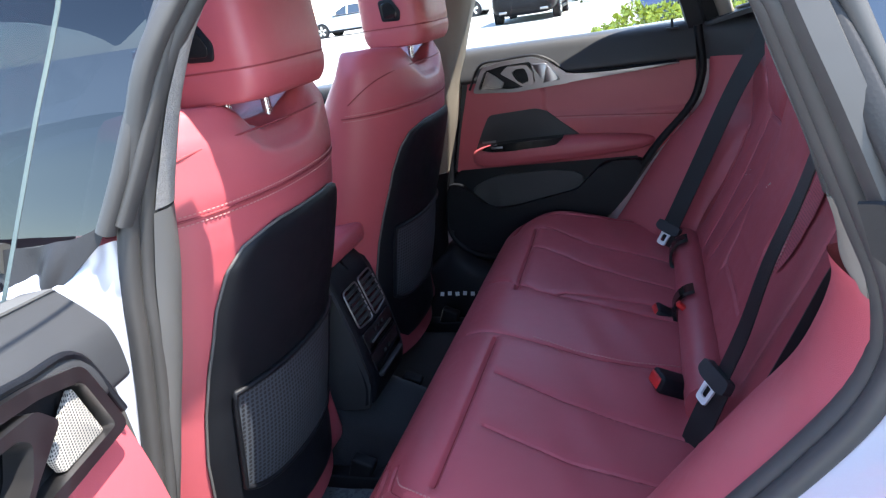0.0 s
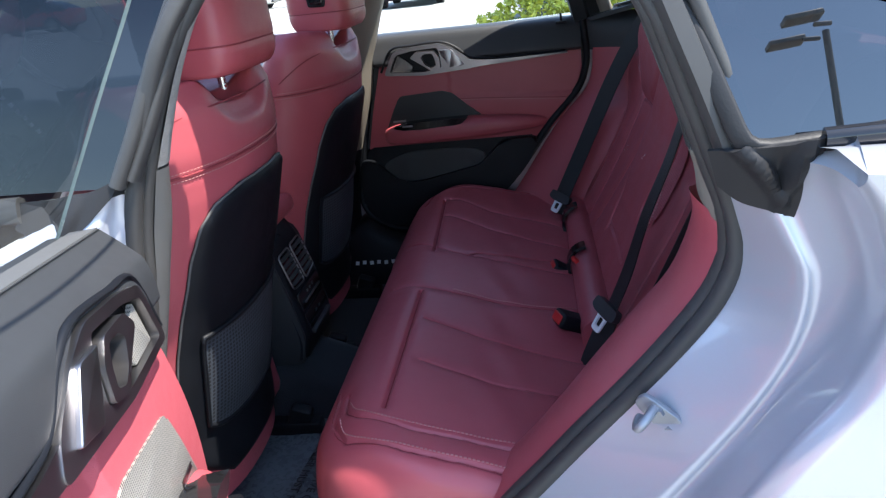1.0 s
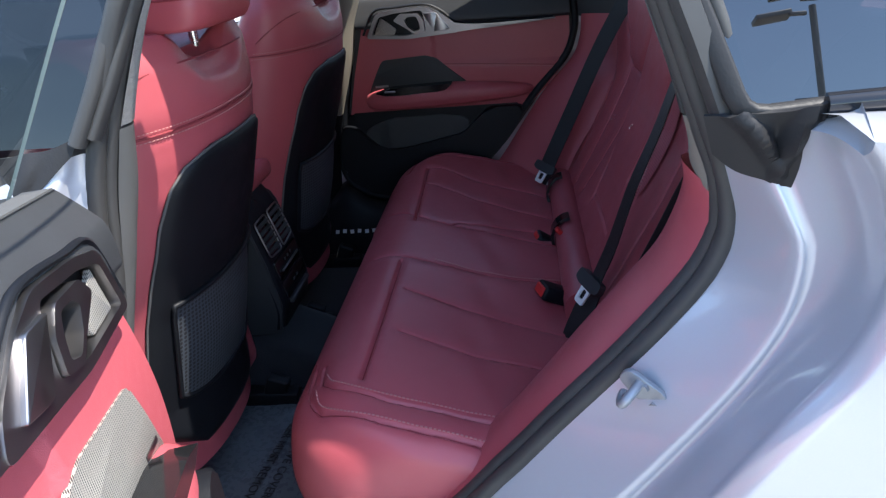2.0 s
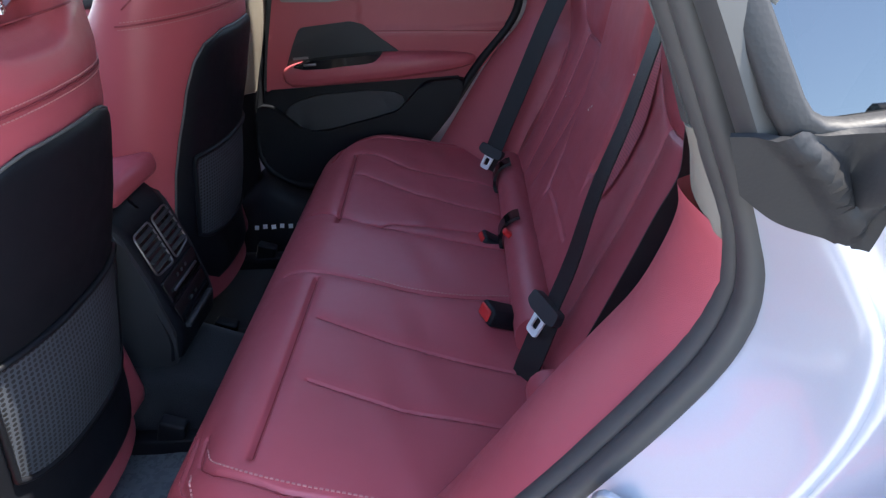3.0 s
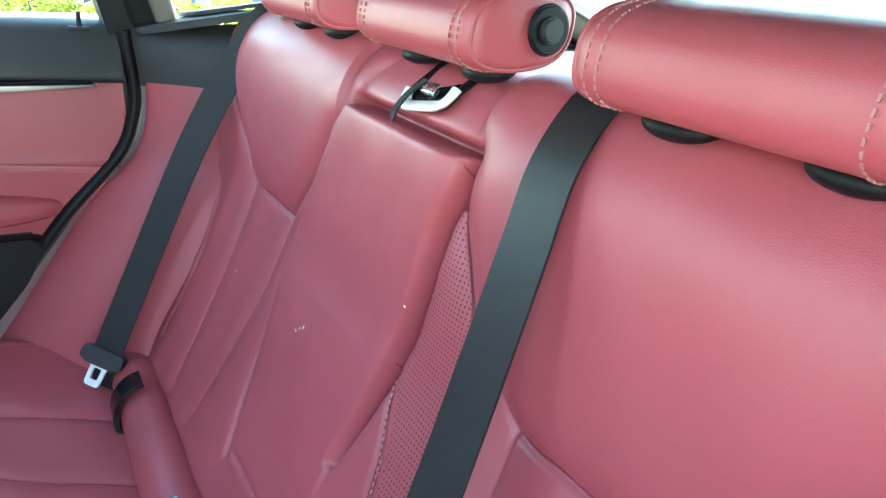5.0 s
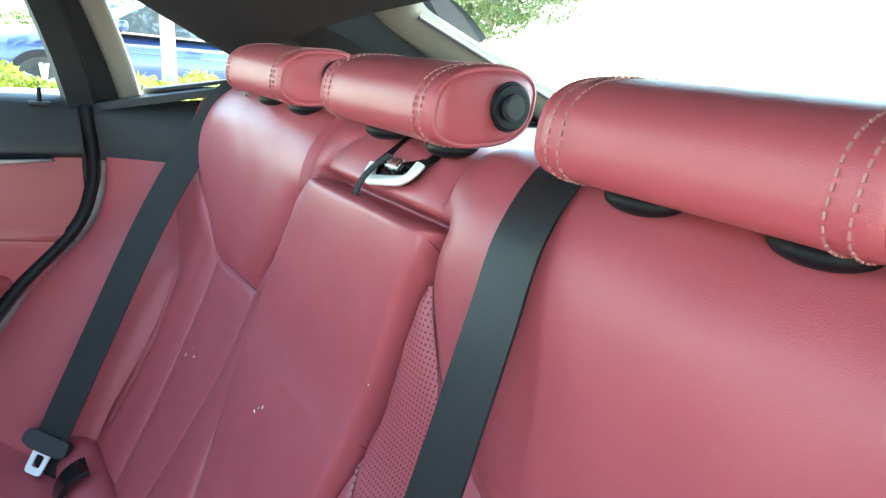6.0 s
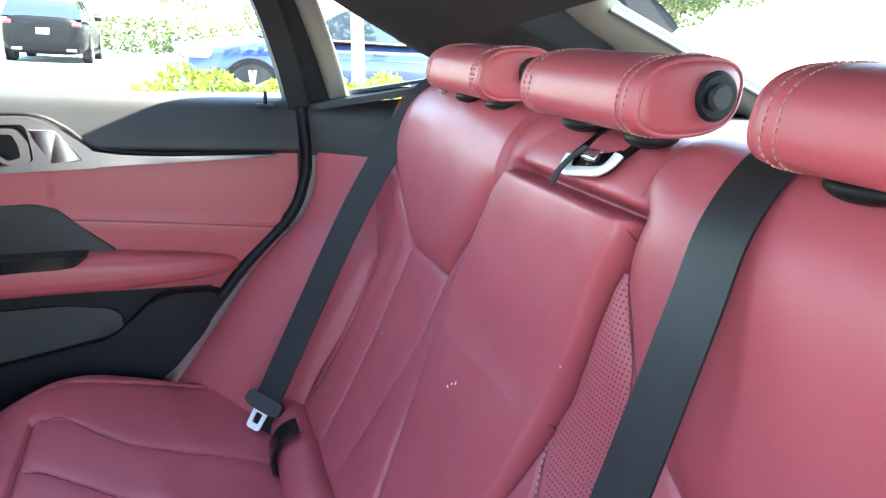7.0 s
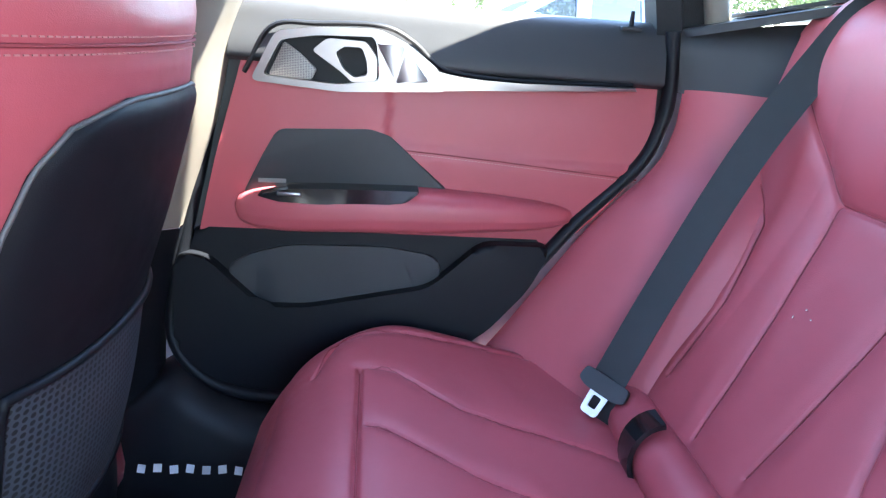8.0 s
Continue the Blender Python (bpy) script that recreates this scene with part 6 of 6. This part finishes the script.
def parked_car(label, mat, m, length=4.7, width=1.86, height=1.45, hood=0.92, suv=False):
    """A parked car, nose towards -x, standing at m."""
    top = thing("parked_car", label, "car", "parked cars")
    L, W, H = length, width / 2, height
    st = np.array([(-0.5, 0.40, 0.62, 0.80), (-0.485, 0.25, 0.74, 0.90), (-0.44, 0.2, hood - 0.10, 0.97), (-0.30, 0.2, hood, 1.0), (-0.20, 0.2, hood + 0.04, 1.0), (0.0, 0.2, hood + 0.06, 1.0), (0.25, 0.2, hood + 0.08, 1.0), (0.40, 0.2, hood + 0.09, 0.99), (0.47, 0.22, hood + 0.08, 0.95), (0.5, 0.36, hood - 0.02 if not suv else hood + 0.1, 0.86)])
    ts = np.linspace(-0.5, 0.5, 40)
    k = 40
    a = np.linspace(0, 2 * np.pi, k, endpoint=False)
    c, s = np.cos(a), np.sin(a)
    rows = []
    for t in ts:
        zb, zt, w = (np.interp(t, st[:, 0], st[:, i]) for i in (1, 2, 3))
        zc, h = (zb + zt) / 2, (zt - zb) / 2
        py = W * w * np.sign(c) * abs(c) ** 0.42
        pz = zc + h * np.sign(s) * abs(s) ** 0.5
        rows.append(np.stack([np.full(k, t * L), py, pz], 1))
    ends = [[rows[0].mean(0) + (rows[0] - rows[0].mean(0)) * f for f in (0.02, 0.6)], [rows[-1].mean(0) + (rows[-1] - rows[-1].mean(0)) * f for f in (0.6, 0.02)]]
    sheet("body", np.array(ends[0] + rows + ends[1]), mat, top, closed_v=True)
    # cabin: glass house with painted roof and pillars
    base = hood + 0.05
    roof = [(-0.20, base), (-0.05, H - 0.04), (0.05, H), (0.20, H - 0.01), (0.33 if not suv else 0.40, H - 0.10), (0.46 if not suv else 0.48, base + 0.02)]
    rp = spline(roof, 40)
    rows = []
    for t, z in rp:
        f = (z - base) / (H - base)
        w = W * (0.93 - 0.20 * max(f, 0))
        rows.append([(t * L, y * w, z - 0.05 * abs(y) ** 4 * max(f, 0)) for y in np.linspace(-1, 1, 16)])
    rows = np.array(rows)
    lo, hi = int(np.argmax(rp[:, 0] > -0.035)), int(np.argmax(rp[:, 0] > 0.30))
    sheet("windscreen", rows[: lo + 1], car_glass, top, "dark windscreen")
    sheet("roof", rows[lo : hi + 1], mat, top)
    sheet("rear_window", rows[hi:], car_glass, top, "dark rear window")
    for sd in (-1, 1):
        edge = rows[:, 0 if sd < 0 else -1]
        low = edge.copy()
        low[:, 2] = base - 0.02
        low[:, 1] = sd * W * 0.94
        sheet("side_glass", np.array([edge, low]), car_glass, top, "dark side windows")
        for t in (-0.0, 0.17):
            i = int(np.argmin(abs(rp[:, 0] - t)))
            sweep("pillar", np.array([edge[i] + np.array([0, sd * 0.008, 0]), low[i] + np.array([0, sd * 0.008, 0])]), flat_section(0.07, 0.02), mat, top, up=(0, 1, 0))
        box("mirror", (0.12, 0.20, 0.13), pose(-0.14 * L, sd * (W + 0.06), base + 0.08), mat, top, "", 0.04)
        sweep("window_trim", low + np.array([0, sd * 0.012, 0.02]), ring(0.012, 0.012, 6), chrome, top, "bright window trim", up=(0, 0, 1))
        box("sill", (0.52 * L, 0.05, 0.10), pose(0.0, sd * (W - 0.01), 0.26), black_plastic, top, "", 0.02)
        for yy, zz in ((hood - 0.18, 0), (0.55, 1)):
            box("crease", (0.78 * L, 0.012, 0.012), pose(0.03 * L, sd * (W + 0.002 - 0.01 * zz), yy), mat, top, "", 0.004)
        for t in (0.05, 0.23):
            box("door_handle", (0.20, 0.03, 0.03), pose(t * L, sd * (W + 0.01), hood - 0.10), mat, top, "", 0.01)
        box("headlamp", (0.36, 0.34, 0.12), pose(-0.452 * L, sd * W * 0.76, hood - 0.20, 0, 0, sd * 28), lamp_lens, top, "clear headlamp", 0.04)
        box("tail_lamp", (0.14, 0.42, 0.13), pose(0.485 * L, sd * W * 0.68, hood - 0.06, 0, 0, -sd * 14), tail_lens, top, "red tail lamp", 0.03)
        for t in (-0.32, 0.29):
            R = 0.36 if suv else 0.335
            bm = bmesh.new()
            bmesh.ops.create_cone(bm, cap_ends=True, segments=40, radius1=R + 0.05, radius2=R + 0.05, depth=0.06, matrix=pose(t * L, sd * (W - 0.012), R, 90, 0, 0))
            part("wheel_arch", bm, black_plastic, top, "", True)
            w = part("wheel", (lambda q: (bmesh.ops.create_cone(q, cap_ends=True, segments=40, radius1=R, radius2=R, depth=0.24, matrix=pose(t * L, sd * (W - 0.09), R, 90, 0, 0)), bmesh.ops.bevel(q, geom=[e for e in q.edges if abs(e.calc_face_angle(0)) > 0.8], offset=0.03, segments=3, affect="EDGES"), q)[2])(bmesh.new()), tyre, top, "black tyre", True)
            bm = bmesh.new()
            for j in range(5):
                for o in (-8, 8):
                    bmesh.ops.create_cube(bm, size=1, matrix=pose(t * L, sd * (W + 0.032), R) @ pose(0, 0, 0, 0, 72 * j + o, 0) @ pose(0, 0, R * 0.36) @ Matrix.Diagonal((0.045, 0.02, R * 0.68, 1)))
            part("rim", bm, steel, w, "silver alloy spokes")
    box("grille", (0.05, W * 0.9, 0.20), pose(-0.488 * L, 0, hood - 0.28), gloss_black, top, "black grille", 0.03)
    box("rear_bumper", (0.10, W * 1.7, 0.26), pose(0.482 * L, 0, 0.42), black_plastic, top, "", 0.05)
    for sd in (-1, 1):
        box("exhaust", (0.06, 0.24, 0.08), pose(0.497 * L, sd * W * 0.62, 0.34), chrome, top, "chromed exhaust trim", 0.02)
    box("plate_bar", (0.02, 0.30, 0.15), pose(0.508 * L, 0, hood - 0.26 if suv else 0.62), plate_white, top, "white number plate", 0.005)
    top.matrix_world = m
    return top


car_glass = material("dark_car_glass", (0.02, 0.028, 0.036), 0.05, vary=0.05, coat=1.0)
plate_white = material("number_plate_white", (0.7, 0.7, 0.68), 0.4, vary=0.05)
FLOOR = lambda x, y, rz: pose(x, y, GROUND, 0, 0, rz)
parked_car("black parked sport utility car seen from behind", car_black, FLOOR(-4.0, 22.3, -88), 4.8, 1.98, 1.68, 1.05, True)
parked_car("dark blue parked saloon car behind the planting strip", car_blue, FLOOR(1.85, 9.9, 3), 4.7, 1.86, 1.47, 0.95)
parked_car("dark blue parked saloon car further back", car_blue, FLOOR(1.7, 12.9, 3), 4.7, 1.86, 1.47, 0.95)
parked_car("white parked car far across the car park", car_white, FLOOR(-9.5, 32.0, 0), 4.6, 1.85, 1.45, 0.95)
parked_car("white parked car far across the car park", car_white, FLOOR(-14.5, 32.0, 0), 4.6, 1.85, 1.45, 0.95)
parked_car("red parked car far across the car park", car_red, FLOOR(-24.5, 31.0, 10), 4.6, 1.85, 1.45, 0.95)
parked_car("dark parked car far behind the tailgate", car_black, FLOOR(24.0, 4.0, 92), 4.7, 1.86, 1.5, 0.95)
parked_car("white parked car far behind the tailgate", car_white, FLOOR(25.0, -0.5, 92), 4.7, 1.86, 1.5, 0.95)
bed = box("planting_bed", (9.0, 1.9, 0.10), pose(3.9, 6.3, GROUND + 0.04), soil, None, "", 0.02)
tagged(bed, "brown soil planting strip between parking bays", "planting bed", kind="structure")
kerb = box("kerb", (9.3, 0.15, 0.16), pose(3.9, 5.3, GROUND + 0.06), concrete, None, "", 0.02)
tagged(kerb, "pale concrete kerb of the planting strip", "kerb", kind="structure")


def foliage(name, mat, blobs, per, size, seed, parent=None, label=""):
    """Many small pointed leaves spread through a cloud of (x, y, z, rx, ry, rz) clumps: one mesh."""
    rng = np.random.RandomState(seed)
    verts, faces = [], []
    for x, y, z, rx, ry, rz in blobs:
        n = per
        d = rng.normal(size=(n, 3))
        d /= np.linalg.norm(d, axis=1, keepdims=True)
        r = rng.uniform(0.55, 1.0, (n, 1)) ** 0.6
        c = np.array([x, y, z]) + d * r * np.array([rx, ry, rz])
        u = rng.normal(size=(n, 3))
        u /= np.linalg.norm(u, axis=1, keepdims=True)
        v = np.cross(u, rng.normal(size=(n, 3)))
        v /= np.linalg.norm(v, axis=1, keepdims=True)
        s = size * rng.uniform(0.6, 1.4, (n, 1))
        quad = np.stack([c - u * s, c + v * s * 0.45, c + u * s, c - v * s * 0.45], 1).reshape(-1, 3)
        o = len(verts)
        verts += quad.tolist()
        faces += [(o + 4 * i, o + 4 * i + 1, o + 4 * i + 2, o + 4 * i + 3) for i in range(n)]
    return raw(name, verts, faces, mat, parent, label, False)


rng = np.random.RandomState(5)
blobs = []
for x in np.arange(-0.75, 7.5, 0.28):
    h = 0.30 + 0.16 * rng.rand()
    if x < 0.3 or rng.rand() < 0.55:
        blobs.append((x + 0.1 * rng.rand(), 6.1 + 0.4 * rng.rand(), GROUND + 0.12 + h * 0.75, 0.26, 0.30, h * 0.62))
tagged(foliage("shrub_row", leaf_yellow, blobs, 700, 0.035, 7), "low yellow-green shrubs in the planting strip", "shrubs", kind="stuff")


def tree(label, x, y, trunk_r, trunk_h, crown, seed, leaf, lean=0.0):
    top = thing("tree", label, "tree", "trees", (x, y, GROUND))
    rng = np.random.RandomState(seed)
    p = spline([(x, y, GROUND), (x - lean * 0.3, y, GROUND + trunk_h * 0.35), (x - lean * 0.6, y + 0.05, GROUND + trunk_h * 0.7), (x - lean, y, GROUND + trunk_h)], 30)
    k = 14
    a = np.linspace(0, 2 * np.pi, k, endpoint=False)
    rows = []
    for i, q in enumerate(p):
        r = trunk_r * (1.25 - 0.55 * i / 29) * (1 + 0.07 * rng.rand(k))
        rows.append(np.stack([q[0] + r * np.cos(a), q[1] + r * np.sin(a), np.full(k, q[2])], 1))
    sheet("trunk", np.array(rows), bark, top, "mottled pale bark", closed_v=True)
    blobs = []
    for j in range(7):
        t = 2 * math.pi * j / 7 + rng.rand()
        e = np.array([x - lean + crown * 0.75 * math.cos(t), y + crown * 0.75 * math.sin(t), GROUND + trunk_h + crown * (0.3 + 0.7 * rng.rand())])
        b = spline([p[-3], (p[-1] + e) / 2 + np.array([0, 0, 0.2]), e], 10)
        sweep("limb", b, ring(trunk_r * 0.35, trunk_r * 0.35, 8), bark, top, up=(0.3, 0.2, 1))
        for _ in range(3):
            o = rng.normal(size=3) * crown * 0.30
            blobs.append((*(e + o), crown * 0.36, crown * 0.36, crown * 0.26))
    blobs.append((x - lean, y, GROUND + trunk_h + crown * 0.8, crown * 0.5, crown * 0.5, crown * 0.4))
    foliage("crown", leaf, blobs, 500, 0.07 * max(1, crown / 2), seed + 1, top, "loose green leaves")
    return top


tree("slender street tree with mottled pale trunk", 1.32, 6.6, 0.062, 2.9, 1.7, 11, leaf_green, 0.15)
for i, (x, y, h, c) in enumerate(((-1.5, 34, 2.2, 2.4), (3.5, 37, 2.4, 2.6), (9.0, 33, 2.0, 2.4), (-20, 46, 3.0, 3.4), (16, 30, 2.6, 2.8), (14.5, 19.0, 2.6, 2.6), (22, 33, 3.0, 3.2), (-62, -27, 1.5, 2.0), (-52, -41, 1.1, 1.6), (-40, -53, 1.5, 2.0), (-25, -57, 1.1, 1.7), (-12, -60, 1.1, 1.6))):
    tree("leafy green tree at the edge of the car park", x, y, 0.16, h, c, 20 + 3 * i, leaf_green)
rng = np.random.RandomState(9)
blobs = [(x, 29.5 + 0.7 * rng.rand(), GROUND + 0.7 + 0.25 * rng.rand(), 0.8, 0.7, 0.75) for x in np.arange(-3.9, 12, 0.8)]
tagged(foliage("hedge", leaf_green, blobs, 500, 0.09, 12), "clipped dark green hedge at the edge of the car park", "hedge", kind="stuff")


def lamp_post(x, y, h, heads=((-1, 0.0), (1, 0.0))):
    top = thing("lamp_post", "tall car park lamp post with two flat flood lights", "lamp post", "lamp posts", (x, y, GROUND))
    sweep("pole", np.array([(x, y, GROUND), (x, y, h / 2), (x, y, h)]), ring(0.07, 0.07, 14), steel_grey, top, "grey steel pole", up=(1, 0, 0))
    for sd, dy in heads:
        box("flood_light", (0.75, 0.34, 0.12), pose(x + sd * 0.62, y + dy, h + 0.05, 0, sd * 8, 0), steel_grey, top, "grey flood light housing", 0.03)
        box("arm", (0.35, 0.08, 0.08), pose(x + sd * 0.17, y + dy * 0.6, h), steel_grey, top, "", 0.02)
    return top


steel_grey = material("grey_painted_steel", (0.25, 0.25, 0.25), 0.5, 0.3, vary=0.1)
lamp_post(17.2, 12.6, 7.5)
lamp_post(5.7, -13.8, 8.0, ((-1, -0.5), (-1, 0.5)))

# ---------------------------------------------------------------- put the car together
car = shell()
bench = thing("rear_bench", "dark red leather rear bench seat with stitched panels and folded armrest", "rear seat")
cushion(bench)
backrest(bench)
for yc in (-0.305, 0.0, 0.30):
    head_restraint(yc, 0.20)
belts()
door("rear_door", "closed rear door with red leather panel and black map pocket", lambda x, w, z: Vector((x, 0.705 - w, z)), False)
HINGE, SWING, LEAN, SAG = Vector((-0.788, -0.807, 0.70)), radians(73), radians(2.5), radians(-7.5)
OPEN = Matrix.Translation(HINGE + Vector((0, 0, -0.040))) @ Matrix.Rotation(-SWING, 4, "Z") @ Matrix.Rotation(SAG, 4, "Y") @ Matrix.Rotation(LEAN, 4, "X") @ Matrix.Translation(-HINGE)


def swung(x, w, z):
    return OPEN @ Vector((x, -0.705 + w, z))


door("rear_door", "wide open rear door with red leather panel and silver handle", swung, True)
front_seat(-0.335, "red leather driver seat with black rear shell and net pocket")
front_seat(0.345, "red leather passenger seat with black rear shell and net pocket")
console()
floor_film()
